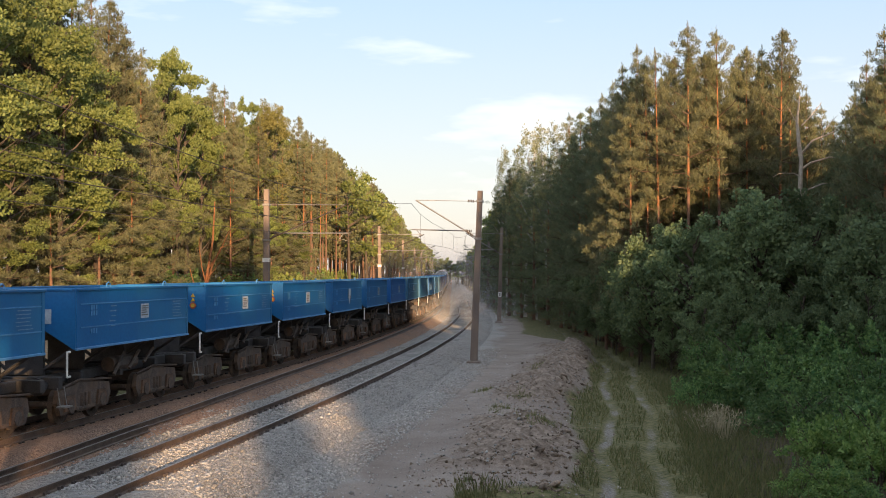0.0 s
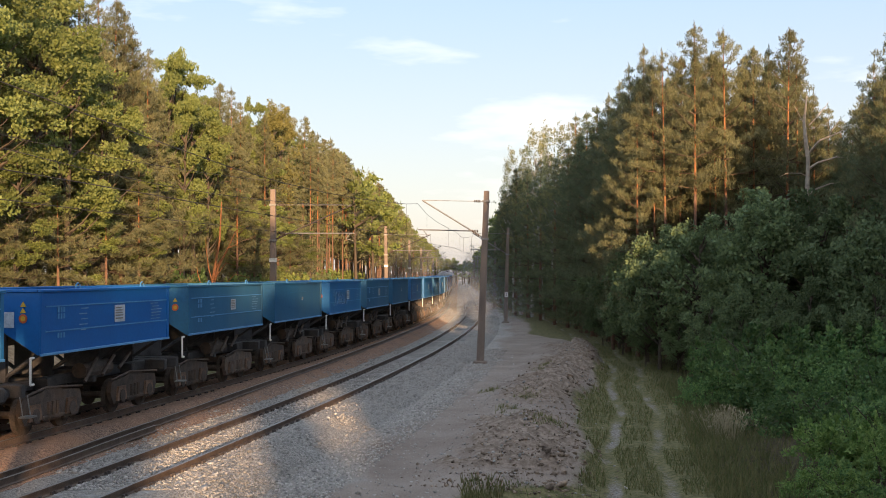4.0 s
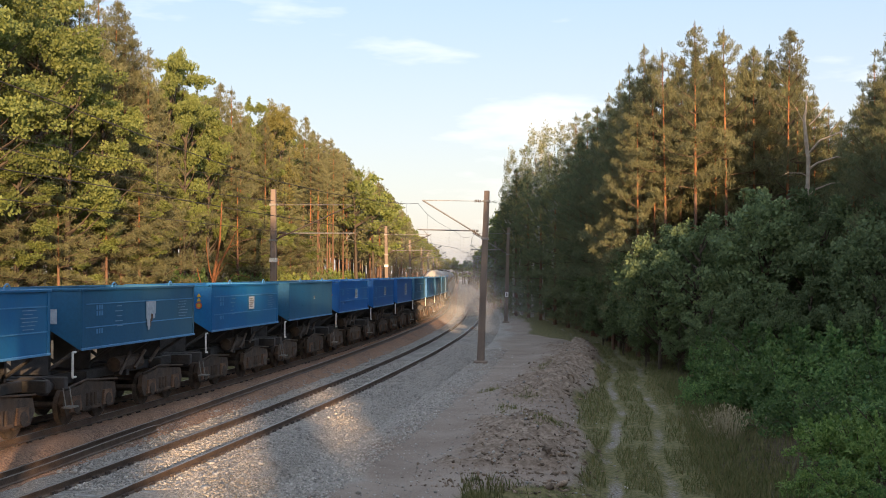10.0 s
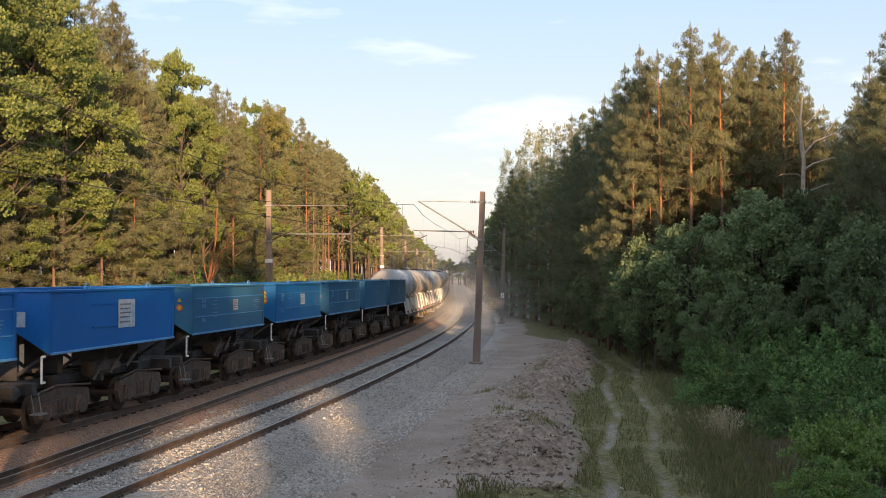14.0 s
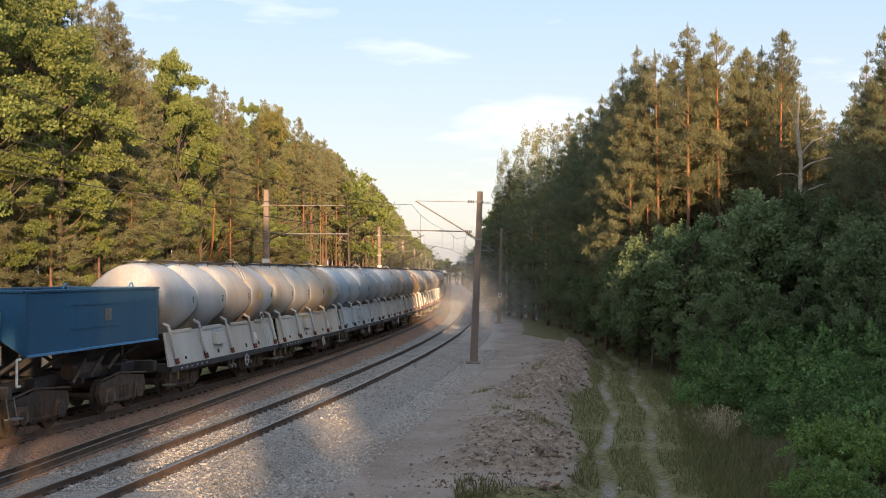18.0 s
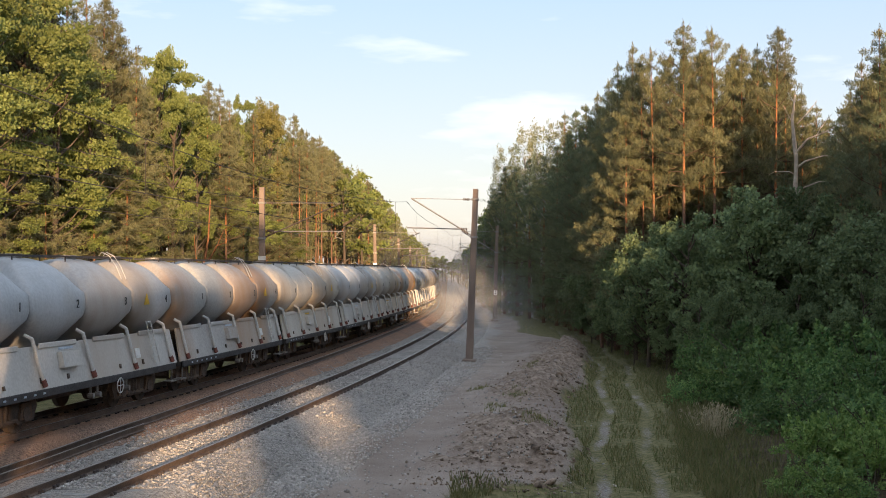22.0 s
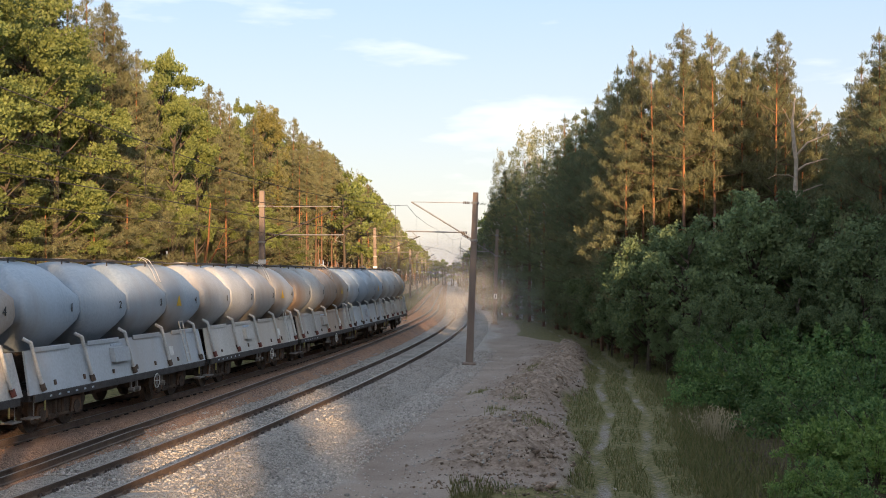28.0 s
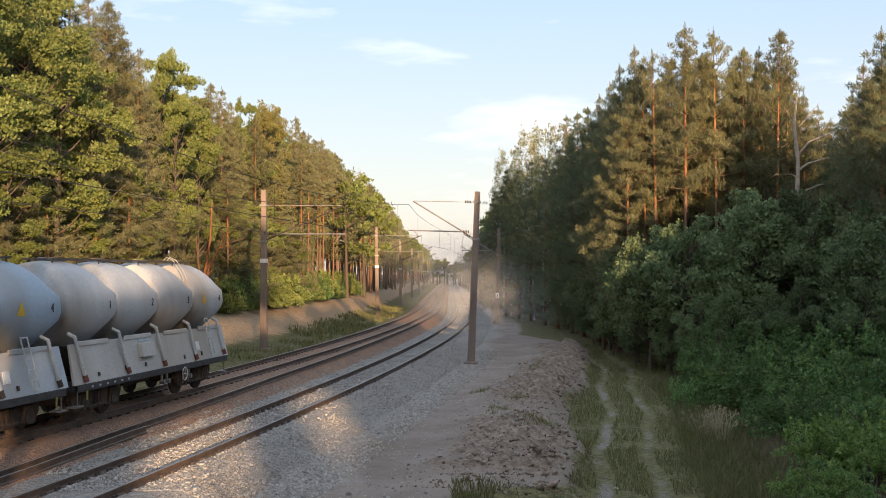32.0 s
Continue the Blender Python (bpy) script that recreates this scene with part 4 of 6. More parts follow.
for px, d, h, wide in ((1150, 63, 7.5, 1.0), (1215, 61, 8.1, 1.0), (1345, 60, 9.3, 1.1), (1275, 64, 7.8, 0.9), (1430, 58, 8.2, 1.05), (1500, 57, 8.6, 1.0), (1560, 52, 7.5, 1.0), (1185, 66, 7.8, 0.9), (1395, 63, 9.3, 1.0), (1110, 72, 7.0, 0.9), (1080, 80, 6.5, 0.9), (1058, 88, 7.0, 1.0), (1035, 97, 6.5, 1.0), (1012, 106, 7.0, 1.0), (990, 117, 6.5, 1.1), (965, 128, 7.0, 1.1), (945, 140, 6.5, 1.1), (925, 154, 7.0, 1.1), (910, 168, 7.0, 1.2), (1130, 68, 5.0, 0.9), (1125, 65, 3.4, 0.8), (1085, 74, 3.6, 0.9), (1182, 61, 3.0, 0.75), (1050, 84, 3.6, 0.9), (1150, 67, 3.6, 0.8), (1095, 77, 4.5, 0.9), (1238, 57, 4.2, 0.8), (1296, 56, 4.6, 0.8), (1352, 55, 4.6, 0.8), (1412, 54, 4.8, 0.85), (1472, 53, 4.8, 0.8), (1532, 50, 4.8, 0.8)):
    x, yy = at_view(px, d)
    tree("maple", x, yy, h, wide=wide, group="young trees at the wood's edge")
for row in range(4):
    y = 62.0 + 6 * row
    while y < 150:
        x = float(ruts_x(y)) + 9.0 + 4.2 * row + RNG.uniform(-1.2, 1.2) + max(0, 8 - (y - 62) * 0.3)
        if x / y < 0.45:
            tree(RNG.choice(("wood_dark", "wood_far", "wood_dark")), x, y, min(18.0, crown_height(x, y, RIGHT_TOP, 60)) * RNG.uniform(0.82, 0.97), group="wood beside the sandy way")
        y += RNG.uniform(3.4, 5.0)
y = 150.0
while y < 620:
    for off in (6.5, 10.5, 15.5):
        x, yy, hh = on_line(y - 8, off + RNG.uniform(-1.0, 1.0) + (y - 150) * 0.004)
        tree(RNG.choice(("wood_dark", "wood_far", "oak_far")), x, yy, min(18.0, crown_height(x, yy, RIGHT_TOP, 8)) * RNG.uniform(0.85, 1.0), group="wood beside the sandy way")
    y += 4.5 if y < 260 else 11
for k in range(34):
    tree("oak_far", -13 + 0.9 * k + RNG.uniform(-1, 1), 470 + RNG.uniform(-25, 25), RNG.uniform(8.0, 10.5), wide=1.2, group="far end of the clearing")

# the same wood goes on beside and behind the camera, unseen, to shade the clearing
# spots of low sun that slip through the wood: place, half-width, height above the rails, length along the ground
RAYS = [(-2.95, 34.6, 0.4, -0.4, 9.0), (-5.1, 26.5, 0.85, -0.3, 8.0), (-8.9, 25.0, 0.2, -0.1, 4.0), (-2.6, 108.0, 0.5, 0.0, 10.0), (-6.6, 44.2, 0.3, 3.0, 6.0)]
# the unseen wood is kept lower here, so that sun reaches the far wagons
THIN = [(*(float(v) for v in on_line(s, -2.6)[:2]), 0.6, 0.9, 0.0) for s in (83, 86, 89, 92, 95, 98, 101, 104)]
_sd = Vector((math.sin(radians(SUN_SIDE)), -math.cos(radians(SUN_SIDE))))


def past_rays(x, y, crown):
    """Moves a tree just clear of the low sunbeams; returns its place."""
    for px, py, half, pz, run_on in RAYS:
        dx, dy = x - px, y - py
        along = dx * _sd.x + dy * _sd.y
        across = -dx * _sd.y + dy * _sd.x
        if along > 0 and abs(across) < crown + half and along * math.tan(radians(SUN_ELEV)) < 19:
            push = (crown + half - abs(across)) * (1 if across > 0 else -1)
            x, y = x - push * _sd.y, y + push * _sd.x
    return x, y


def under_rays(x, y, crown):
    """The greatest height that a tree here may have without cutting a sunbeam."""
    cap = 99.0
    for px, py, half, pz, run_on in RAYS + THIN:
        dx, dy = x - px, y - py
        along, across = dx * _sd.x + dy * _sd.y, -dx * _sd.y + dy * _sd.x
        if along > 0 and abs(across) < crown + half:
            cap = min(cap, pz + (along - 0.5 * run_on) * math.tan(radians(SUN_ELEV)) - float(ground_z(x, y)) - 0.1)
    return cap


def wood_top(y):
    return np.interp(y, [-160, -110, -90, -70, -45, -35, -25, -10, 0, 8, 20, 35, 58], [11.7, 12.5, 13.2, 14.8, 15.0, 15.0, 14.9, 14.8, 14.2, 13.8, 13.6, 12.6, 11.0])


y = -150.0
while y < 58:
    x = max(13.5, 0.42 * y + 4.5)
    for k in range(4):
        xx, yy = past_rays(x + 3.1 * k + RNG.uniform(-0.8, 0.8), y + 1.8 * (k % 2) + RNG.uniform(-0.8, 0.8), 2.25)
        if xx > 0.40 * yy + 3.5 and xx > 12.5:
            h = wood_top(yy) * RNG.uniform(0.93, 1.05)
            h = min(h, under_rays(xx, yy, 2.3))
            if h > 2:
                tree("wood_back", xx, yy, float(h), wide=1.0, group="wood behind the camera")
    y += 3.7
# close ranks of unseen firs, added to block the sun between the beams
for across, wide in ((6.9, 1.0), (2.45, 0.58), (-2.0, 0.58)):
    x0, y0 = -3.3 - _sd.y * (across - 4.14), 35.4 + _sd.x * (across - 4.14)
    for k in range(6):
        d = (14.0 - x0) / _sd.x + 4.6 * k
        tree("wood_back", x0 + _sd.x * d, y0 + _sd.y * d, float(wood_top(y0 + _sd.y * d)) * RNG.uniform(0.95, 1.02), wide=wide, group="wood behind the camera")
# unseen young growth, added to fill the lanes up to the beams
for px, py, half, pz, run_on in RAYS:
    rise = math.tan(radians(SUN_ELEV))
    d0 = (13.5 - px) / _sd.x
    for k in range(14):
        d = d0 + 3.2 * k
        xx, yy = px + _sd.x * d, py + _sd.y * d
        if xx > 0.4 * yy + 3.5:
            beam = pz + d * rise - float(ground_z(xx, yy))
            low = min(beam - 0.5 * run_on * rise, under_rays(xx, yy, 1.8))
            if low < 17:
                tree("oak_far", xx, yy, max(2.0, low), wide=0.62, group="wood behind the camera")
            if k in (0, 2) and beam < 15:
                tree("pine_high", xx + 0.3, yy, (beam + 0.5 * run_on * rise + 0.15) / 0.545, wide=1.1, group="wood behind the camera")

# unseen ranks added to shape sun patches: slim close firs, low ones, high-crowned pines
RISE = math.tan(radians(SUN_ELEV))
for k in range(3):
    deep = 56.0 + 4.0 * k
    up_by = 4.0 * k * RISE
    for across, kind, tall, wide in ((-2.1, "wood_back", 13.0, 0.68), (2.6, "wood_back", 13.0, 0.56), (6.0, "wood_back", 13.0, 0.56), (4.3, "wood_back", 9.4 + up_by, 0.55), (-0.5, "wood_back", 8.05 + up_by, 0.5), (1.1, "wood_back", 8.3 + up_by, 0.42), (0.55, "pine_high", 18.3 + 1.75 * up_by, 1.0), (3.5, "pine_high", 18.9 + 1.75 * up_by, 0.9), (5.3, "pine_high", 18.9 + 1.75 * up_by, 0.9), (-1.9, "pine_high", 16.2 + 1.75 * up_by, 0.75)):
        xx, yy = -across * _sd.y + deep * _sd.x, across * _sd.x + deep * _sd.y
        tree(kind, xx, yy, tall - float(ground_z(xx, yy)), wide=wide, group="wood behind the camera")

# unseen tall firs, added to keep the sun off a mast by the near track
for deep in (0.0, 5.0, 10.0):
    xx, yy = -15.3 * _sd.y + deep * _sd.x, 15.3 * _sd.x + deep * _sd.y
    tree("wood_back", xx, yy, 16.4 + deep * RISE, wide=0.5, group="wood behind the camera")

# bushes along the sandy way
for px, d, h, w, k in ((1235, 46, 1.2, 0.9, "bush_b"), (1268, 47, 1.9, 1.0, "bush_a"), (1310, 45, 2.2, 1.3, "bush_a"), (1365, 44, 2.3, 1.4, "bush_a"), (1420, 43, 2.2, 1.3, "bush_a"), (1480, 42, 2.1, 1.4, "bush_a"), (1540, 41, 2.3, 1.3, "bush_a"), (1400, 38, 1.5, 1.3, "bush_b"), (1450, 37, 1.6, 1.4, "bush_b"), (1510, 35, 1.5, 1.3, "bush_a"), (1560, 33, 1.7, 1.3, "bush_a"), (1440, 31, 1.3, 0.9, "bush_d"), (1500, 30.5, 1.45, 1.0, "bush_d"), (1548, 28.5, 1.35, 0.95, "bush_d"), (1590, 30, 1.6, 1.1, "bush_d"), (1405, 27, 0.7, 0.7, "bush_d"), (1475, 26.5, 0.8, 0.8, "bush_d"),
                       (1250, 53, 2.2, 1.1, "bush_a"), (1300, 54, 2.2, 1.2, "bush_a"), (1340, 52, 2.6, 1.5, "bush_b"), (1400, 51, 2.5, 1.5, "bush_a"), (1470, 50, 2.7, 1.5, "bush_a"), (1540, 48, 2.8, 1.5, "bush_a"), (1460, 27, 0.9, 0.9, "bush_b")):
    x, yy = at_view(px, d)
    tree(k, x, yy, h, wide=w, group="bushes along the sandy way")


# a dead pine among the living ones, and a bent old one with bare orange limbs
def bare_tree(name, label, x, y, mat, trunk, limbs):
    t = thing(name, label, "dead tree", at=pose(x, y, float(ground_z(x, y)) - 0.1))
    for nm, path, r in [("trunk", *trunk)] + [("branch", *q) for q in limbs]:
        pts = [Vector(p) for p in path]
        if len(pts) < 4:
            pts = [pts[0]] + [a.lerp(b, 0.5) + Vector((0.05, 0, 0.06)) for a, b in zip(pts, pts[1:])] + [pts[-1]]
        k = len(pts)
        v, f = tube(pts, [r * (1 - 0.8 * i / (k - 1)) for i in range(k)], 7 if nm == "trunk" else 5)
        part(nm, mesh_of(nm, v, f, mat, None, True), parent=t)
    return t


_x0, _y0 = at_view(1412, 64.5)
bare_tree("dead_pine", "bare bleached dead pine with broken branches", _x0, _y0, M["bark_dead"], ([(0, 0, 0), (0.05, 0, 4), (-0.05, 0, 8), (0.05, 0, 11.2), (-0.15, 0, 13.2), (0.0, 0, 14.6)], 0.2), [
    ([(0.03, 0, 10.6), (0.9, -0.2, 11.2), (2.0, -0.3, 11.2)], 0.08), ([(0, 0, 9.2), (0.7, 0, 9.7), (1.8, 0.2, 9.9)], 0.07), ([(0.02, 0, 11.4), (0.7, 0.1, 12.2), (1.7, 0.1, 12.6), (2.9, 0.2, 13.3)], 0.075), ([(-0.02, 0, 11.3), (-0.3, 0, 12.4), (-0.2, 0, 13.6)], 0.07),
    ([(1.2, 0.1, 12.4), (1.5, 0.1, 13.0), (2.1, 0.1, 13.6)], 0.03), ([(2.2, 0.2, 12.9), (2.6, 0.2, 12.6), (3.0, 0.2, 12.7)], 0.025), ([(0.1, 0, 13.0), (0.7, 0, 13.6), (1.2, 0, 14.3)], 0.035), ([(0, 0, 8.6), (-0.6, 0, 9.0), (-1.4, 0, 8.9)], 0.04), ([(-0.1, 0, 12.9), (-0.5, 0, 13.5), (-0.7, 0, 14.1)], 0.03), ([(0.02, 0, 10.2), (-0.8, 0, 10.5), (-1.5, 0, 10.2)], 0.035)])
_x0, _y0 = at_view(352, 64.0)
bare_tree("bent_pine", "crooked sunlit pine with bare curving orange limbs", _x0, _y0, M["bark_pine"], ([(0, 0, 0), (0.1, 0, 2), (0.3, 0, 3.6), (0.6, 0, 5.4), (0.7, 0, 7.5)], 0.14), [
    ([(0.1, 0, 2.4), (0.6, -0.2, 4.0), (1.1, -0.3, 5.0), (1.6, -0.3, 5.2), (2.0, -0.3, 4.6)], 0.07), ([(0.1, 0, 2.2), (0.5, -0.3, 3.5), (1.0, -0.3, 4.2), (1.7, -0.3, 4.0)], 0.06), ([(0.2, 0, 3.2), (-0.2, -0.2, 4.4), (-0.1, -0.2, 5.6)], 0.05), ([(0.1, 0, 2.0), (0.9, -0.3, 3.0), (1.5, -0.3, 3.6), (2.3, -0.4, 3.4)], 0.055), ([(0.3, 0, 3.8), (1.0, -0.1, 4.8), (1.5, -0.2, 5.9), (2.2, -0.2, 6.2)], 0.05), ([(0.05, 0, 1.6), (-0.5, -0.2, 2.9), (-0.6, -0.2, 4.0)], 0.05)])


# ---- overhead line ----
def mast(s, off, lean, side, label, height=9.2, sign=False):
    """A concrete mast beside a track; side is where its arm points, +1 to the right of the line."""
    x, y, h = on_line(s, off)
    z0 = float(ground_z(x, y))
    t = thing("catenary_mast", label, "mast", "overhead line masts", at=pose(x, y, z0 - 0.25, 0, lean, -math.degrees(h)))
    top = height + 0.25
    bm = bmesh.new()
    prism(bm, [(-0.2, 0), (0.2, 0), (0.14, top), (-0.14, top)], -0.13, 0.13)
    bmesh.ops.bevel(bm, geom=bm.edges[:], offset=0.025, segments=1, affect="EDGES", clamp_overlap=True)
    part("pole", bm, M["concrete"], t)
    bm = bmesh.new()
    box(bm, -0.36, 0.36, -0.36, 0.36, 0, 0.38, bevel=0.05)
    part("footing", bm, M["concrete"], t, "square concrete footing")
    if side > 0:
        bm = bmesh.new()
        box(bm, -0.19, 0.19, -0.155, 0.155, 5.15, 5.38)
        part("band", bm, M["white"], t, "white painted band")
    zb = -z0 + 0.25
    reach = abs(off + (TRACK_GAP if side > 0 else 0)) + 0.15
    q = side
    bm = bmesh.new()
    rod(bm, (0, 0, 6.05 + zb), (q * reach, 0, 8.0 + zb), 0.04)
    # tubes beyond the line take the dark wire colour, so that they read unlit
    part("cantilever_tube", bm, M["wire"] if side > 0 else M["steel"], t)
    bm = bmesh.new()
    rod(bm, (0, 0, 8.05 + zb), (q * reach, 0, 8.0 + zb), 0.018, 6)
    part("top_stay", bm, M["steel"], t)
    bm = bmesh.new()
    rod(bm, (q * 0.55, 0, 6.45 + zb), (q * (reach + 0.15), 0, 6.42 + zb), 0.036)
    part("registration_arm", bm, M["steel"], t)
    bm = bmesh.new()
    rod(bm, (q * (reach - 0.1), 0, 6.42 + zb), (q * (reach - 0.35), 0.0, 6.12 + zb), 0.02, 6)
    rod(bm, (q * (reach - 0.35), 0, 6.12 + zb), (q * (reach + 0.1), 0.0, 6.0 + zb), 0.014, 6)
    part("steady_arm", bm, M["steel"], t)
    for u, zz in ((0.32, 6.22), (0.32, 8.05), (0.38, 6.45)):
        bm = bmesh.new()
        for i in range(4):
            rod(bm, (q * (u + 0.09 * i), 0, zz + zb + (0.055 * i if zz < 6.3 else 0)), (q * (u + 0.09 * i + 0.05), 0, zz + zb + (0.055 * i if zz < 6.3 else 0)), 0.075, 8)
        part("insulator", bm, M["gear"], t, "ribbed brown insulator")
    for zz in (6.05, 8.05):
        bm = bmesh.new()
        box(bm, -0.2, 0.2, -0.17, 0.17, zz + zb - 0.06, zz + zb + 0.06, bevel=0.01)
        part("clamp", bm, M["steel"], t)
    if sign:
        bm = bmesh.new()
        box(bm, -0.16, 0.16, -0.21, -0.185, 2.75, 3.2, bevel=0.005)
        sg = part("number_plate", bm, M["white"], t, "small white plate")
        bm = bmesh.new()
        box(bm, -0.06, 0.06, -0.222, -0.212, 2.84, 2.98)
        box(bm, -0.05, 0.05, -0.222, -0.212, 3.02, 3.12)
        part("marking", bm, M["black"], sg)
    return t


MAST_S = [3, 56.3, 108, 155, 205, 255, 305, 355, 405, 455]
LEFT_S = [4, 58.3, 111, 161, 211, 261, 311, 361, 411, 461]
LEANS = [1.0, 2.2, 1.6, 0.6, -0.4, 0.8, 0.3, -0.5, 0.4, 0.2]
for i, s in enumerate(MAST_S):
    mast(s, 3.3, LEANS[i], -1, "leaning dark concrete mast with a cantilever over the near track", 9.2, i == 2)
    mast(LEFT_S[i], -8.5, -0.5 + 0.4 * math.sin(i * 2.1), 1, "sunlit concrete mast with a white band and a tubular arm", 9.0)


def span_wire(name, off, z0, sag, label, droppers=None):
    t = thing(name, label, "wire", "overhead wires")
    for a, b in zip(MAST_S, MAST_S[1:]):
        pts = []
        for i in range(11):
            u = i / 10
            x, y, h = on_line(a + (b - a) * u, off + 0.2 * math.sin(a + (b - a) * u))
            pts.append(Vector((x, y, z0 - sag * 4 * u * (1 - u))))
        v, f = tube(pts, [0.011] * 11, 5)
        part("wire_span", mesh_of("wire_span", v, f, M["wire"]), parent=t)
        if droppers:
            for p in pts[1:10:2]:
                bm = bmesh.new()
                rod(bm, p, (p.x, p.y, droppers), 0.006, 4)
                part("dropper", bm, M["wire"], t)
    return t


span_wire("contact_wire", 0, 5.98, 0.02, "thin contact wire above the near track")
span_wire("messenger_wire", 0, 7.95, 0.9, "sagging carrier wire with droppers above the near track", 5.98)
span_wire("contact_wire", -TRACK_GAP, 5.98, 0.02, "thin contact wire above the far track")
span_wire("messenger_wire", -TRACK_GAP, 7.95, 0.9, "sagging carrier wire with droppers above the far track", 5.98)
span_wire("feeder_wire", -8.5, 9.3, 0.8, "feeder wire along the tops of the masts beyond the line")


# ---- the goods train ----
TRAIN, WHEELSETS = [], []


def paint(name, base, dark, warm=None, amount=0.0, rough=0.45):
    return surface(name, base, dark, 0.9, 14, rough, 0.0, 0.06, spread=0.08, streaks=0.25, warm=warm, warm_amount=amount)


BLUES = {
    "mid": paint("faded_blue_paint", (0.008, 0.145, 0.38), (0.007, 0.11, 0.30), (0.025, 0.15, 0.31), 0.4),
    "bright": paint("fresh_blue_paint", (0.004, 0.125, 0.42), (0.004, 0.10, 0.35)),
    "teal": paint("dusty_teal_blue_paint", (0.012, 0.12, 0.255), (0.009, 0.09, 0.195), (0.045, 0.135, 0.215), 0.5, 0.6),
    "dark": paint("dull_dark_blue_paint", (0.015, 0.105, 0.215), (0.012, 0.075, 0.16), (0.06, 0.125, 0.185), 0.5, 0.6),
}
TRIM = paint("light_blue_edge_paint", (0.10, 0.30, 0.55), (0.06, 0.2, 0.42))


def side_sheet(bm, x0, x1, z0, z1, y, t=0.006):
    box(bm, x0, x1, y - t, y, z0, z1)


def bogie(parent, x, z=0.0):
    """A three-piece bogie under a wagon, with two wheelsets."""
    bm = bmesh.new()
    for y in (-0.98, 0.98):
        prism(bm, [(-1.52, 0.58), (-1.42, 0.88), (-0.6, 0.95), (-0.3, 1.04), (0.3, 1.04), (0.6, 0.95), (1.42, 0.88), (1.52, 0.58), (1.32, 0.27), (0.62, 0.24), (0.5, 0.42), (0.42, 0.26), (-0.42, 0.26), (-0.5, 0.42), (-0.62, 0.24), (-1.32, 0.27)], y - 0.06, y + 0.06)
        for xx in (-0.9, 0.9):
            rod(bm, (xx, y - 0.14, 0.46), (xx, y + 0.14, 0.46), 0.17, 10)
        for xx in (-0.2, 0.0, 0.2):
            rod(bm, (xx, y * 1.06, 0.38), (xx, y * 1.06, 0.72), 0.075, 8)
        box(bm, -0.55, 0.55, y * 1.06 - 0.05, y * 1.06 + 0.05, 0.30, 0.40, bevel=0.02)
    box(bm, -0.28, 0.28, -1.0, 1.0, 0.62, 0.92, bevel=0.04)
    for xx in (-1.28, 1.28):
        box(bm, xx - 0.04, xx + 0.04, -0.95, 0.95, 0.5, 0.6)
    fr = part("bogie", bm, M["gear"], parent, "dusty brown bogie frame with coil springs", pose(x, 0, z))
    for xx in (-0.9, 0.9):
        bm = bmesh.new()
        prism(bm, [(xx - 0.3, 0.34), (xx + 0.3, 0.34), (xx + 0.22, 0.72), (xx - 0.22, 0.72)], -1.1, -1.045)
        part("axle_guard", bm, M["rusty_gear"], fr, "rust-brown axle guard")
    bm = bmesh.new()
    rod(bm, (-1.5, -1.06, 0.93), (-0.35, -1.06, 1.07), 0.028, 6)
    rod(bm, (-0.35, -1.06, 1.07), (1.5, -1.06, 0.95), 0.028, 6)
    part("brake_rod", bm, M["gear"], fr)
    for xx in (-0.9, 0.9):
        bm = bmesh.new()
        for y in (-0.75, 0.75):
            rod(bm, (0, y - 0.065, 0), (0, y + 0.065, 0), 0.46, 20)
            rod(bm, (0, y - 0.08, 0), (0, y + 0.08, 0), 0.12, 10)
            for k in range(4):
                a = k * math.pi / 2
                rod(bm, (0.3 * math.cos(a), y - 0.075, 0.3 * math.sin(a)), (0.3 * math.cos(a), y + 0.075, 0.3 * math.sin(a)), 0.045, 6)
        rod(bm, (0, -0.9, 0), (0, 0.9, 0), 0.085, 8)
        part("wheelset", bm, M["under"], fr, "dark steel wheelset", pose(xx, 0, 0.46))
    return fr


def buffers(parent, x, z=1.05):
    d = 1 if x > 0 else -1
    for y in (-0.875, 0.875):
        bm = bmesh.new()
        rod(bm, (x, y, z), (x + d * 0.32, y, z), 0.10, 10)
        rod(bm, (x + d * 0.32, y, z), (x + d * 0.36, y, z), 0.21, 14)
        part("buffer", bm, M["dark_steel"], parent)
    bm = bmesh.new()
    rod(bm, (x, 0, z - 0.03), (x + d * 0.3, 0, z - 0.05), 0.05, 6)
    box(bm, x + d * 0.42 - 0.14, x + d * 0.42 + 0.14, -0.06, 0.06, z - 0.2, z + 0.02, bevel=0.02)
    part("coupler", bm, M["dark_steel"], parent)


def bars(rows, y):
    bm = bmesh.new()
    for x0, x1, z0, z1 in rows:
        box(bm, x0, x1, y - 0.004, y, z0, z1)
    return bm


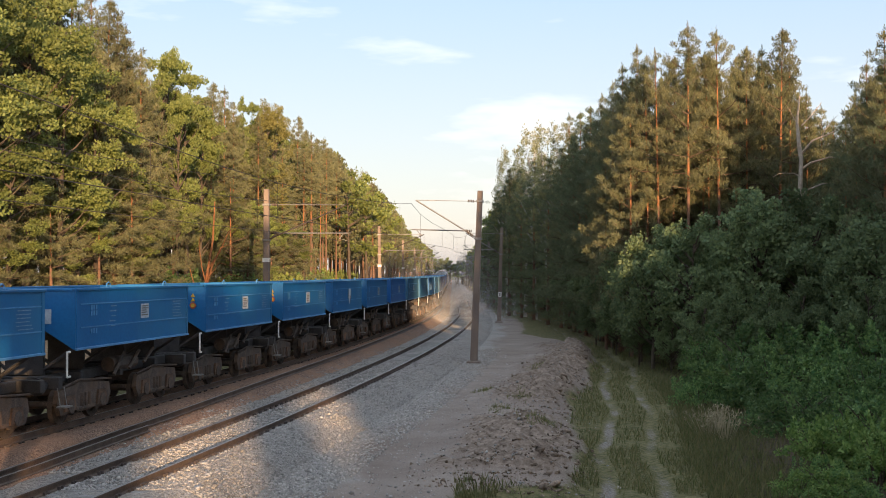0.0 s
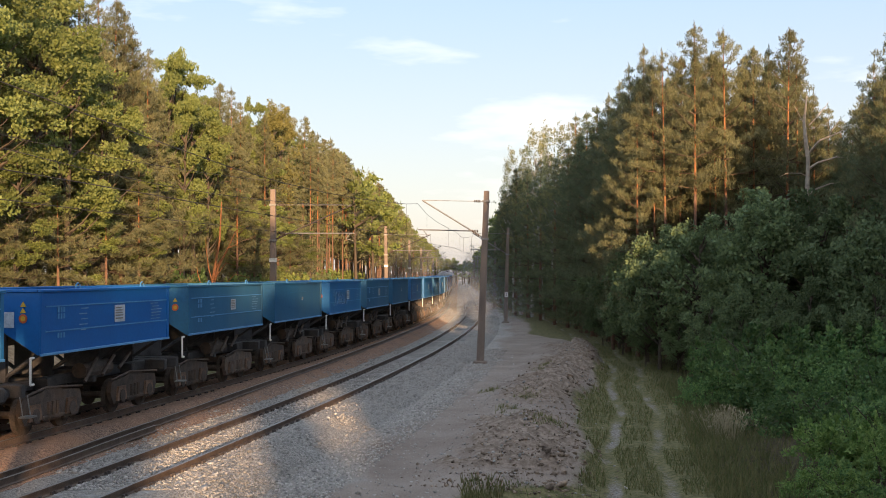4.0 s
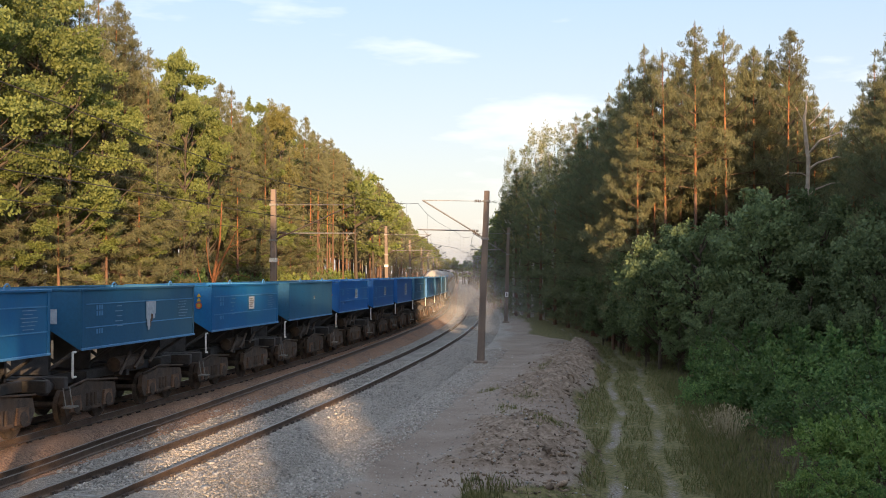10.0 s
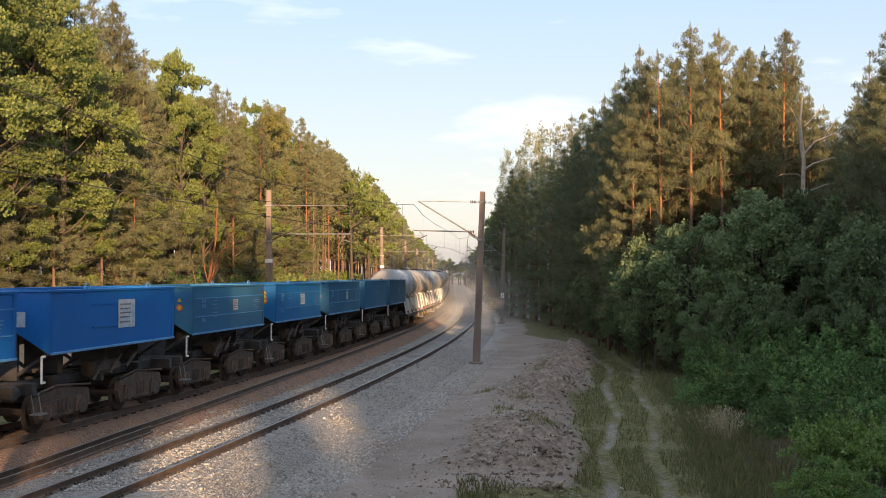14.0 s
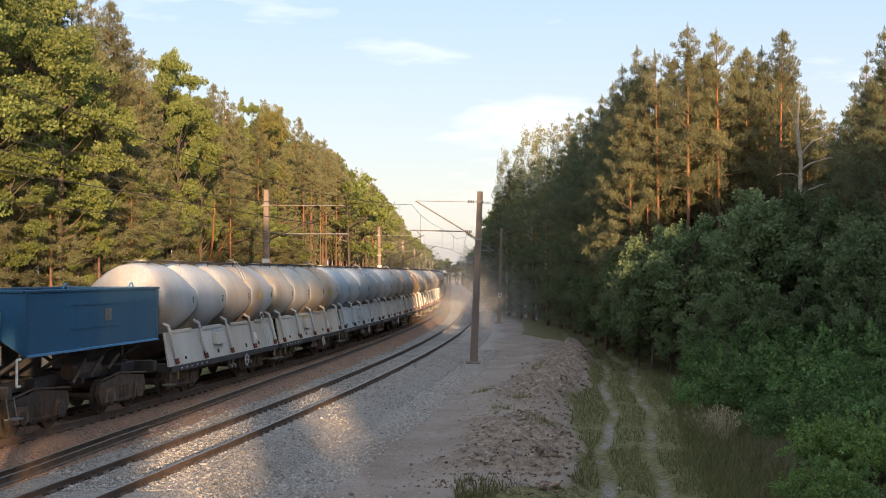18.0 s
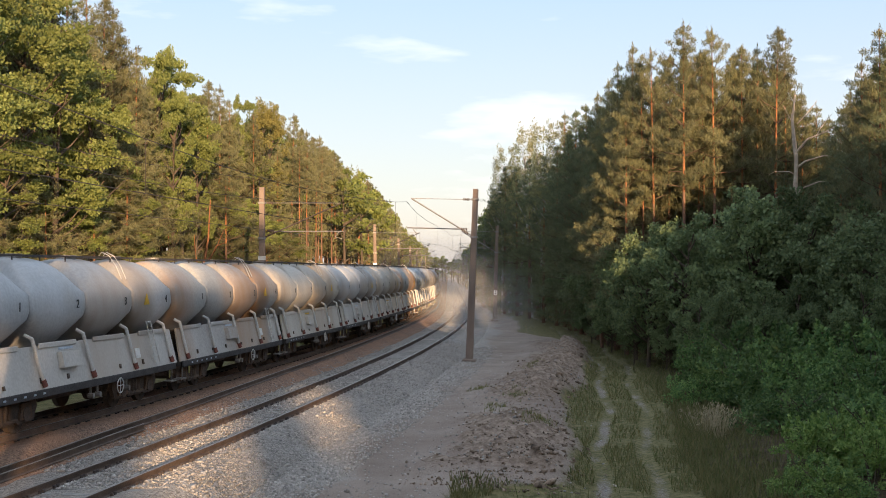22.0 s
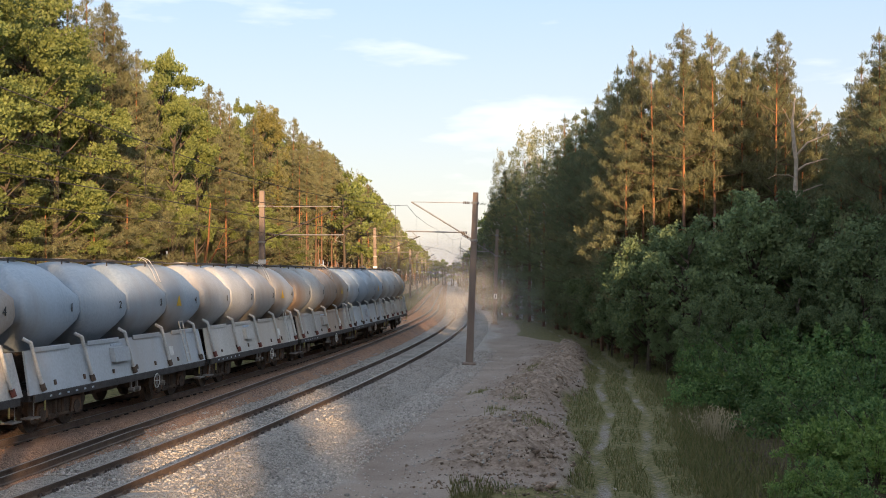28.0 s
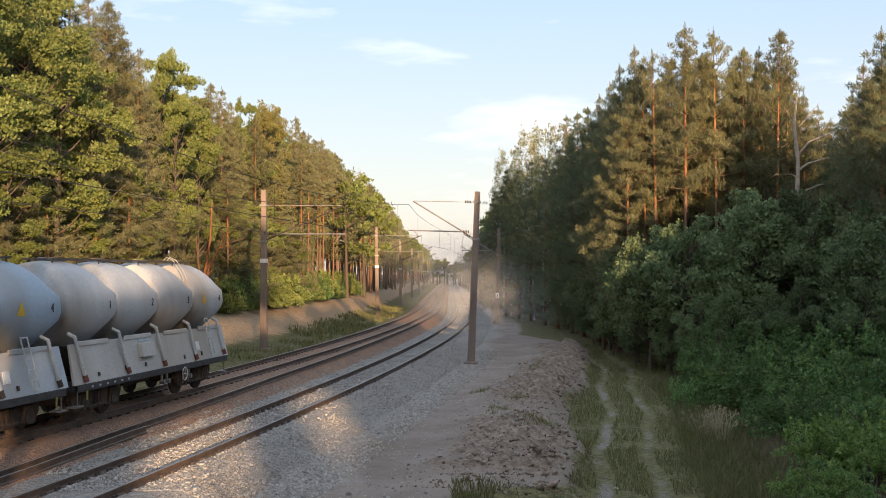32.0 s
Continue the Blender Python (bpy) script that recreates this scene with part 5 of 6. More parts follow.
def hopper(style, plate=1.0, signs=0, graffiti=False, plain=False, torn=False, seed=0):
    """Short four-axle side-tipping hopper with a gabled floor; it runs with its -x end first."""
    rng = random.Random(seed)
    paint_m = BLUES[style]
    t = thing("hopper_wagon", {"mid": "blue side-discharge hopper wagon with faded paint", "bright": "bright blue freshly painted hopper wagon", "teal": "dusty teal-blue hopper wagon with worn paint", "dark": "dull dark blue weathered hopper wagon"}[style], "wagon", "blue hopper wagons")
    L, W, Z0, Z1 = 3.77, 1.45, 1.90, 3.33
    body = None
    bm = bmesh.new()
    th = 0.05
    # long sides, ends cut to the gable, and the gabled floor
    for sy in (-1, 1):
        prism(bm, [(-L, Z0), (L, Z0), (L, Z1), (-L, Z1)], sy * W - (th if sy > 0 else 0), sy * W + (th if sy < 0 else 0))
    for sx in (-1, 1):
        x0, x1 = (L - th, L) if sx > 0 else (-L, -L + th)
        outline = [(-W + th, Z0), (0, Z0 + 0.85), (W - th, Z0), (W - th, Z1), (-W + th, Z1)]
        a = [bm.verts.new((x0, yy, zz)) for yy, zz in outline]
        b = [bm.verts.new((x1, yy, zz)) for yy, zz in outline]
        bm.faces.new((a[0], a[1], a[2], a[3], a[4]))
        bm.faces.new((b[4], b[3], b[2], b[1], b[0]))
        for i in range(5):
            bm.faces.new((a[i], a[(i + 1) % 5], b[(i + 1) % 5], b[i]))
    body = part("body", bm, paint_m, t)
    bm = bmesh.new()
    prism(bm, [(-W + th, 0), (0, 0.84), (W - th, 0), (W - th, -0.04), (0, 0.80), (-W + th, -0.04)], -L + th, L - th, Matrix.Translation((0, 0, Z0 + 0.01)) @ Matrix.Rotation(math.pi / 2, 4, "Z"))
    part("floor", bm, M["under"], t, "gabled steel floor")
    bm = bmesh.new()
    for sy in (-1, 1):
        box(bm, -L - 0.03, L + 0.03, sy * W - 0.045, sy * W + 0.045, Z1, Z1 + 0.07, bevel=0.012)
    for sx in (-1, 1):
        box(bm, sx * L - 0.045, sx * L + 0.045, -W + 0.05, W - 0.05, Z1, Z1 + 0.07, bevel=0.012)
    part("top_rim", bm, paint_m, t)
    for sy in (-1, 1):
        bm = bmesh.new()
        box(bm, -L, L, sy * (W + 0.02) - 0.022, sy * (W + 0.02) + 0.022, Z0 - 0.03, Z0 + 0.03, bevel=0.008)
        part("bottom_lip", bm, TRIM, t, "pale blue bottom edge")
        for zz in (Z0 + 0.52, Z0 + 1.1):
            bm = bmesh.new()
            x0, x1 = (-L + 0.25, L - 0.02) if not plain else (-1.6, 1.2)
            box(bm, x0, x1, sy * (W + 0.008) - 0.009, sy * (W + 0.008) + 0.009, zz - 0.014, zz + 0.014)
            part("seam", bm, TRIM if not plain else paint_m, t, "thin pale welded seam")
        for xx in (-L + 0.08, L - 0.08):
            bm = bmesh.new()
            box(bm, xx - 0.06, xx + 0.06, sy * (W + 0.012) - 0.015, sy * (W + 0.012) + 0.015, Z0 + 0.03, Z1, bevel=0.005)
            part("corner_post", bm, paint_m, t)
    # lifting eyes on the rim
    for xx in (-1.9, 1.9):
        bm = bmesh.new()
        bm.free()
        ev, ef = tube([(xx + 0.13 * math.cos(math.pi * k / 8), -W, Z1 + 0.05 + 0.15 * math.sin(math.pi * k / 8)) for k in range(9)], [0.022] * 9, 5)
        part("lifting_eye", mesh_of("lifting_eye", ev, ef, TRIM, None, True), parent=t)
    ys = -W - 0.012
    # data panel and rows of lettering that cannot be read
    bm = bmesh.new()
    pw, ph = 0.31 * plate, 0.22 * plate
    box(bm, 0.45 - pw, 0.45 + pw, ys - 0.006, ys, Z0 + 0.82 - ph, Z0 + 0.82 + ph)
    dp = part("data_panel", bm, M["pale"] if style != "dark" else M["steel"], t, "whitish data panel with worn print")
    bm = bars([(0.45 - pw * 0.85, 0.45 + pw * rng.uniform(0.3, 0.85), Z0 + 0.82 + ph * k, Z0 + 0.82 + ph * k + 0.035) for k in (0.6, 0.3, 0.0, -0.3, -0.65)], ys - 0.007)
    part("print_rows", bm, M["steel"], dp)
    if not plain:
        bm = bars([(2.45 + 0.12 * rng.random(), 2.95 + 0.3 * rng.random(), Z0 + 1.02 - 0.085 * k, Z0 + 1.04 - 0.085 * k) for k in range(6)], ys)
        part("lettering", bm, M["faint"], t, "rows of small white lettering")
        bm = bars([(-1.75 - 0.1 * (k % 2), -1.5 + 0.15 * rng.random(), Z0 + 1.0 - 0.13 * k, Z0 + 1.025 - 0.13 * k) for k in range(5)], ys)
        part("lettering", bm, M["faint"], t, "rows of small white lettering")
        bm = bars([(-2.95 + 0.14 * k, -2.86 + 0.14 * k, z, z + 0.12) for k in range(3) for z in (Z0 + 0.8, Z0 + 0.95, Z0 + 0.35)], ys)
        part("number_panel", bm, TRIM, t)
    if torn:
        # half of the panel has peeled off and rust runs down from it
        bm = bars([(0.12, 0.78, Z0 + 0.74, Z0 + 1.08), (0.16, 0.44, Z0 + 0.56, Z0 + 0.74), (0.20, 0.40, Z0 + 0.40, Z0 + 0.56), (0.58, 0.72, Z0 + 0.64, Z0 + 0.74), (0.24, 0.36, Z0 + 0.30, Z0 + 0.40)], ys - 0.010)
        part("torn_panel", bm, M["pale"], t, "torn whitish panel hanging in shreds")
        bm = bars([(0.45, 0.53, Z0 + 0.52, Z0 + 0.74), (0.40, 0.46, Z0 + 0.38, Z0 + 0.60), (0.54, 0.58, Z0 + 0.60, Z0 + 0.72)], ys - 0.014)
        part("rust_run", bm, M["rusty_gear"], t, "brown rust runs")
    if graffiti:
        for k in range(6):
            cx, tall = -2.3 + 0.46 * k, 0.24 + 0.1 * rng.random()
            lean, ph = rng.uniform(-0.1, 0.1), rng.uniform(0, 6.28)
            loop = [(cx + 0.2 * math.sin(1.9 * a + ph) + lean * math.cos(a), ys + 0.004, Z0 + 0.68 + tall * math.cos(a)) for a in np.linspace(0, 5.6, 16)]
            v, q = tube(loop, [0.016] * 16, 5)
            part("paint_scrawl", mesh_of("paint_scrawl", v, q, M["faint"], None, True), parent=t, label="pale scrawled paint mark")
    xe = -L - 0.012
    if signs:
        bm = bmesh.new()
        for zz in ((Z0 + 1.1, Z0 + 0.96) if signs > 1 else (Z0 + 1.0,)):
            vs = [bm.verts.new((xe, -W + 0.40 + a, zz + b)) for a, b in ((-0.075, 0), (0.075, 0), (0, 0.125))]
            ws = [bm.verts.new((xe - 0.008, v.co.y, v.co.z)) for v in vs]
            bm.faces.new(vs), bm.faces.new(ws[::-1])
            for i in range(3):
                bm.faces.new((vs[i], ws[i], ws[(i + 1) % 3], vs[(i + 1) % 3]))
        part("warning_triangle", bm, M["yellow"], t, "yellow warning triangle")
        bm = bmesh.new()
        rod(bm, (xe, -W + 0.40, Z0 + 0.83), (xe - 0.008, -W + 0.40, Z0 + 0.83), 0.105, 16)
        wd = part("warning_disc", bm, M["orange"], t, "round orange warning sign")
        bm = bmesh.new()
        rod(bm, (xe - 0.008, -W + 0.40, Z0 + 0.83), (xe - 0.012, -W + 0.40, Z0 + 0.83), 0.06, 12)
        part("disc_centre", bm, M["yellow"], wd)
    bm = bmesh.new()
    box(bm, xe - 0.006, xe, -W + 0.62, -W + 0.95, Z0 + 0.62, Z0 + 0.98)
    part("end_panel", bm, M["pale"], t, "small white panel on the end wall")
    # frame and discharge gear
    bm = bmesh.new()
    for y in (-0.55, 0.55):
        box(bm, -4.15, 4.15, y - 0.09, y + 0.09, 0.98, 1.24, bevel=0.02)
    for xx in (-4.1, -2.4, 0, 2.4, 4.1):
        box(bm, xx - 0.1, xx + 0.1, -1.25 if abs(xx) > 4 else -1.0, 1.25 if abs(xx) > 4 else 1.0, 0.96, 1.26, bevel=0.02)
    for xx in (-3.5, -1.3, 1.3, 3.5):
        box(bm, xx - 0.06, xx + 0.06, -0.5, 0.5, 1.25, 2.65)
        for sy in (-1, 1):
            rod(bm, (xx, sy * 0.3, 1.25), (xx, sy * 1.35, 1.95), 0.05, 6)
    part("underframe", bm, M["dark_steel"], t, "dark riveted underframe")
    bm = bmesh.new()
    rod(bm, (-0.7, -0.9, 1.3), (0.9, -0.9, 1.3), 0.2, 10)
    part("air_reservoir", bm, M["under"], t, "grimy air cylinder")
    bm = bmesh.new()
    for k in range(3):
        rod(bm, (-1.0 + k, -1.2, 1.05 + 0.1 * k), (-0.2 + k, -1.15, 1.6), 0.045, 6)
    part("door_lever", bm, M["under"], t)
    for xx in (-4.05,):
        bm = bmesh.new()
        y = -1.38
        for a, b in (((xx, y, 1.25), (xx, y, 1.85)), ((xx + 0.16, y, 1.25), (xx, y, 1.25)), ((xx, y, 1.85), (xx + 0.16, y, 1.85))):
            rod(bm, a, b, 0.028, 8)
        part("grab_handle", bm, M["white"], t, "white grab handle")
        bm = bmesh.new()
        box(bm, xx - 0.2, xx + 0.2, -1.45, -1.2, 0.52, 0.555)
        rod(bm, (xx - 0.17, -1.3, 0.55), (xx - 0.17, -1.22, 1.0), 0.015, 5)
        rod(bm, (xx + 0.17, -1.3, 0.55), (xx + 0.17, -1.22, 1.0), 0.015, 5)
        part("footstep", bm, M["steel"], t)
    buffers(t, -4.18)
    buffers(t, 4.18)
    for xx in (-2.35, 2.35):
        bogie(t, xx)
    return t


GREYS = {
    "silver": paint("silver_grey_paint", (0.45, 0.465, 0.48), (0.33, 0.345, 0.36), (0.27, 0.22, 0.17), 0.55, 0.5),
    "blue_grey": paint("blue_grey_paint", (0.31, 0.375, 0.45), (0.23, 0.29, 0.355), (0.24, 0.24, 0.24), 0.3, 0.5),
    "cream": paint("cement_dusted_paint", (0.52, 0.49, 0.44), (0.37, 0.345, 0.31), (0.33, 0.25, 0.17), 0.6, 0.65),
    "rusty": paint("rust_stained_grey_paint", (0.40, 0.405, 0.40), (0.28, 0.285, 0.28), (0.28, 0.15, 0.065), 0.75, 0.6),
}


SKIRTS = {
    "silver": paint("dusty_white_skirt_paint", (0.56, 0.54, 0.51), (0.42, 0.40, 0.37), (0.40, 0.33, 0.26), 0.4, 0.7),
    "blue_grey": paint("dusty_blue_grey_skirt_paint", (0.44, 0.48, 0.52), (0.34, 0.37, 0.40), (0.36, 0.33, 0.30), 0.3, 0.65),
    "cream": paint("cement_caked_skirt_paint", (0.58, 0.54, 0.48), (0.43, 0.39, 0.34), (0.42, 0.33, 0.24), 0.5, 0.8),
    "rusty": paint("stained_skirt_paint", (0.52, 0.50, 0.47), (0.36, 0.34, 0.32), (0.36, 0.22, 0.12), 0.6, 0.75),
}


def digit_mesh(text, size=0.3):
    """One painted character as a thin mesh."""
    if text not in DIGITS:
        cu = bpy.data.curves.new("digit", "FONT")
        cu.body, cu.size, cu.extrude, cu.align_x = text, size, 0.006, "CENTER"
        ob = bpy.data.objects.new("digit", cu)
        DIGITS[text] = bpy.data.meshes.new_from_object(ob)
        DIGITS[text].materials.clear()
        DIGITS[text].materials.append(M["black"])
        bpy.data.objects.remove(ob)
        bpy.data.curves.remove(cu)
    return DIGITS[text]


DIGITS = {}


def silo(style, box_at=0, ladder=True, seed=0):
    """Four-cell cement tank wagon with skirts and slanting pipes."""
    rng = random.Random(100 + seed)
    pm = GREYS[style]
    t = thing("cement_tank_wagon", {"silver": "silver-grey four-cell cement tank wagon", "blue_grey": "clean blue-grey four-cell cement tank wagon", "cream": "cement-dusted pale tank wagon with four cells", "rusty": "rust-stained grey four-cell tank wagon"}[style], "tank wagon", "cement tank wagons")
    AX, R, CELL = 2.84, 1.27, 2.88
    # each cell is widest and longest at half its height; its ends slope in to the roof and to the outlet below
    def cell_half(a):
        """Half-width and height of the middle section at angle a from the top."""
        y, z = R * 1.05 * math.sin(a), AX + R * math.cos(a)
        if z < AX - 0.30:
            f2 = (AX - 0.30 - z) / (R - 0.30)
            y, z = y * 0.35 + math.copysign(0.65 * (1.30 - 0.95 * f2), y) if abs(y) > 0.25 else y, z
        return y, z

    def cell_end(a):
        """The same at the end: straight slopes from the roof to the knuckle and from there to the outlet."""
        y, z = cell_half(a)
        k0 = AX + 0.36
        if z > k0:
            f2 = (z - k0) / (AX + R - k0)
            y2 = 1.27 - 0.92 * f2
            return math.copysign(min(abs(y), y2), y), k0 + (AX + R - 0.07 - k0) * f2
        if z < AX - 0.12:
            f2 = (AX - 0.12 - z) / (R - 0.12)
            return y * (0.95 - 0.3 * f2), z + 0.25 * f2
        return y * 0.953, z

    def cell_reach(z):
        """Half-length at height z."""
        return float(np.interp(z, [AX - R, AX - 0.75, AX - 0.12, AX + 0.36, AX + 1.0, AX + R], [0.45, 0.95, CELL / 2 - 0.02, CELL / 2 - 0.02, CELL / 2 - 0.42, CELL / 2 - 0.72]))

    angles = [2 * math.pi * j / 40 for j in range(40)]
    steps = (-1.0, -0.985, -0.93, -0.8, -0.6, 0.0, 0.6, 0.8, 0.93, 0.985, 1.0)
    for k in range(4):
        x0 = -2 * CELL + k * CELL
        vs, fs = [], []
        n = len(angles)
        for u in steps:
            e = abs(u) ** 6
            for a in angles:
                (y, z), (y2, z2) = cell_half(a), cell_end(a)
                y, z = y + (y2 - y) * e, z + (z2 - z) * e
                pull = 0.93 if abs(u) == 1.0 else 1.0
                vs.append((x0 + CELL / 2 + u * cell_reach(z), y * pull, AX + (z - AX) * pull))
        for i in range(len(steps) - 1):
            for j in range(n):
                fs.append((i * n + j, i * n + (j + 1) % n, (i + 1) * n + (j + 1) % n, (i + 1) * n + j))
        # shallow cones close both ends
        for first, mid_x in ((0, 0.05), ((len(steps) - 1) * n, CELL - 0.05)):
            vs.append((x0 + mid_x, 0.0, AX + 0.12))
            fs += [(first + j, first + (j + 1) % n, len(vs) - 1) for j in range(n)]
        me = mesh_of("tank_cell", vs, fs, pm, None, True)
        bm = bmesh.new()
        bm.from_mesh(me)
        bmesh.ops.recalc_face_normals(bm, faces=bm.faces)
        bm.to_mesh(me)
        bm.free()
        part("tank_cell", me, parent=t)
        part("cell_number", digit_mesh(str(k + 1)), parent=t, label="black painted cell number", at=pose(x0 + CELL * 0.79, -R * 1.05 - 0.012, AX + 0.02, 90))
        for sy in (-1,):
            bm = bmesh.new()
            bmesh.ops.create_cone(bm, cap_ends=True, segments=16, radius1=0.25, radius2=1.15, depth=1.0, matrix=Matrix.Translation((x0 + CELL / 2, 0, 1.45)))
            part("outlet_cone", bm, M["under"], t)
        bm = bmesh.new()
        rod(bm, (x0 + CELL / 2, 0, AX + R - 0.03), (x0 + CELL / 2, 0, AX + R + 0.09), 0.26, 12)
        part("filling_hatch", bm, M["steel"], t, "round filling hatch")
    # slightly leaning skirts
    bz, tz, by, ty = 1.02, 2.02, 1.45, 1.24
    sm = SKIRTS[style]
    for sy in (-1, 1):
        bm = bmesh.new()
        a = [(-5.78, sy * by, bz), (5.78, sy * by, bz), (5.66, sy * ty, tz), (-5.66, sy * ty, tz)]
        o = [bm.verts.new(p) for p in a]
        q = [bm.verts.new((p[0], p[1] - sy * 0.05, p[2])) for p in a]
        bm.faces.new(o), bm.faces.new(q[::-1])
        for i in range(4):
            bm.faces.new((o[i], q[i], q[(i + 1) % 4], o[(i + 1) % 4]))
        part("skirt", bm, sm, t, "dusty pale skirt plate")
        bm = bmesh.new()
        box(bm, -5.6, 5.6, sy * 1.46 - 0.03, sy * 1.46 + 0.03, 0.84, 1.02, bevel=0.01)
        part("sole_bar", bm, M["dark_steel"], t, "dark sole bar with small markings")
        for k in range(4):
            bm = bmesh.new()
            x0 = -2 * CELL + CELL * k + 0.3
            box(bm, x0 + 0.1, x0 + 2.0, sy * (ty + 0.03) - 0.02, sy * (ty + 0.03) + 0.02, tz - 0.06, tz + 0.06, bevel=0.01)
            part("cover_strip", bm, sm, t)
    f = lambda zz: by + (ty - by) * (zz - bz) / (tz - bz)
    for k in range(5):
        xx = -5.35 + 2.62 * k
        bm = bmesh.new()
        pts = [(xx - 0.2, -f(2.0) + 0.1, 2.3), (xx - 0.14, -f(2.1) - 0.09, 2.2), (xx, -f(1.7) - 0.08, 1.7), (xx + 0.14, -f(1.25) - 0.07, 1.2)]
        for a, b in zip(pts, pts[1:]):
            rod(bm, a, b, 0.045, 10)
        for p in pts[1:3]:
            bmesh.ops.create_uvsphere(bm, u_segments=10, v_segments=6, radius=0.046, matrix=Matrix.Translation(p))
        pipe = part("discharge_pipe", bm, M["pipe"], t, "pale slanting pipe")
        bm = bmesh.new()
        rod(bm, (xx + 0.12, -f(1.28) - 0.07, 1.24), (xx + 0.17, -f(1.1) - 0.07, 1.08), 0.065, 10)
        part("pipe_cap", bm, M["valve_red"] if seed != 2 else M["gear"], pipe, "dull red cap")
    def plate(name, x0, x1, z0, z1, mat, label="", d=0.02):
        bm = bmesh.new()
        vs = []
        for dd in (0.004, d):
            for xx, zz in ((x0, z0), (x1, z0), (x1, z1), (x0, z1)):
                vs.append(bm.verts.new((xx, -f(zz) - dd, zz)))
        for q in ((0, 1, 2, 3), (7, 6, 5, 4), (0, 4, 5, 1), (1, 5, 6, 2), (2, 6, 7, 3), (3, 7, 4, 0)):
            bm.faces.new([vs[i] for i in q])
        return part(name, bm, mat, t, label)
    bx = -1.6 + box_at
    plate("cabinet", bx, bx + 0.95, 1.45, 1.82, sm, "shallow control box", 0.14)
    plate("notice", bx + 0.1, bx + 0.85, 1.87, 1.93, M["yellow"] if seed % 3 == 0 else M["pale"], "narrow notice strip")
    plate("data_panel", 2.9, 3.2, 1.35, 1.62, M["white"], "white data panel")
    for k in range(6):
        x0 = -4.6 + 1.55 * k + 0.4 * rng.random()
        plate("bracket", x0, x0 + 0.08, 1.16, 1.24 + 0.06 * rng.random(), M["gear"], "", 0.04)
    bm = bars([(-4.9 + 0.45 * k, -4.78 + 0.45 * k, 0.91, 0.955) for k in range(6)], -1.492)
    part("frame_lettering", bm, M["pale"], t, "white marks on the sole bar")
    # warning triangle near the leading end of the last cell
    bm = bmesh.new()
    yy = -R * 1.05 - 0.004
    vs = [bm.verts.new((3.72 + a, yy, AX - 0.02 + b)) for a, b in ((-0.2, 0), (0.2, 0), (0, 0.32))]
    ws = [bm.verts.new((v.co.x, yy - 0.008, v.co.z)) for v in vs]
    bm.faces.new(vs), bm.faces.new(ws[::-1])
    for i in range(3):
        bm.faces.new((vs[i], ws[i], ws[(i + 1) % 3], vs[(i + 1) % 3]))
    part("warning_triangle", bm, M["yellow"], t, "yellow warning triangle")
    if ladder:
        bm = bmesh.new()
        for dx in (0, 0.3):
            rod(bm, (3.95 + dx, -1.54, 1.1), (3.62 + dx, -1.36, 2.35), 0.02, 6)
        for k in range(6):
            u = k / 5
            rod(bm, (3.95 - 0.33 * u, -1.54 + 0.18 * u, 1.12 + 1.2 * u), (4.25 - 0.33 * u, -1.54 + 0.18 * u, 1.12 + 1.2 * u), 0.014, 5)
        part("ladder", bm, M["pipe"], t, "thin pale steel ladder")
    for dx in (2.72, 3.02):
        rail = [(dx, -1.02, 3.55), (dx, -0.86, 3.9), (dx - 0.02, -0.66, 4.2), (dx - 0.03, -0.45, 4.3), (dx - 0.03, -0.36, 4.2)]
        v, q = tube(rail, [0.013] * 5, 6)
        part("hand_rail", mesh_of("hand_rail", v, q, M["pipe"], None, True), parent=t, label="bent pale hand rail")
    # walkway along the top
    bm = bmesh.new()
    for y in (-0.38, 0.38):
        box(bm, -4.9, 4.9, y - 0.025, y + 0.025, 4.13, 4.18)
    for k in range(33):
        box(bm, -4.9 + 0.306 * k - 0.02, -4.9 + 0.306 * k + 0.02, -0.38, 0.38, 4.135, 4.165)
    for k in range(8):
        rod(bm, (-4.8 + 1.37 * k, -0.36, 4.02), (-4.8 + 1.37 * k, -0.36, 4.15), 0.02, 5)
    part("walkway", bm, M["dark_steel"], t, "dark lattice walkway along the top")
    bm = bmesh.new()
    for y in (-0.5, 0.5):
        box(bm, -5.6, 5.6, y - 0.1, y + 0.1, 0.86, 1.12, bevel=0.02)
    for xx in (-5.6, -3.6, 3.6, 5.6):
        box(bm, xx - 0.1, xx + 0.1, -1.4, 1.4, 0.86, 1.12, bevel=0.02)
    part("underframe", bm, M["dark_steel"], t, "dark underframe")
    bm = bmesh.new()
    for k in range(14):
        a, b = 2 * math.pi * k / 14, 2 * math.pi * (k + 1) / 14
        rod(bm, (1.6 + 0.2 * math.cos(a), -1.5, 0.72 + 0.2 * math.sin(a)), (1.6 + 0.2 * math.cos(b), -1.5, 0.72 + 0.2 * math.sin(b)), 0.016, 5)
    rod(bm, (1.4, -1.5, 0.72), (1.8, -1.5, 0.72), 0.012, 5)
    rod(bm, (1.6, -1.5, 0.52), (1.6, -1.5, 0.92), 0.012, 5)
    part("brake_wheel", bm, M["pipe"], t, "hand brake wheel")
    for xx in (0.1, 0.5, 2.3):
        bm = bmesh.new()
        rod(bm, (xx, -1.35, 0.84), (xx, -1.35, 0.6), 0.04, 6)
        rod(bm, (xx, -1.45, 0.6), (xx, -1.3, 0.6), 0.07, 8)
        part("valve", bm, M["steel"], t)
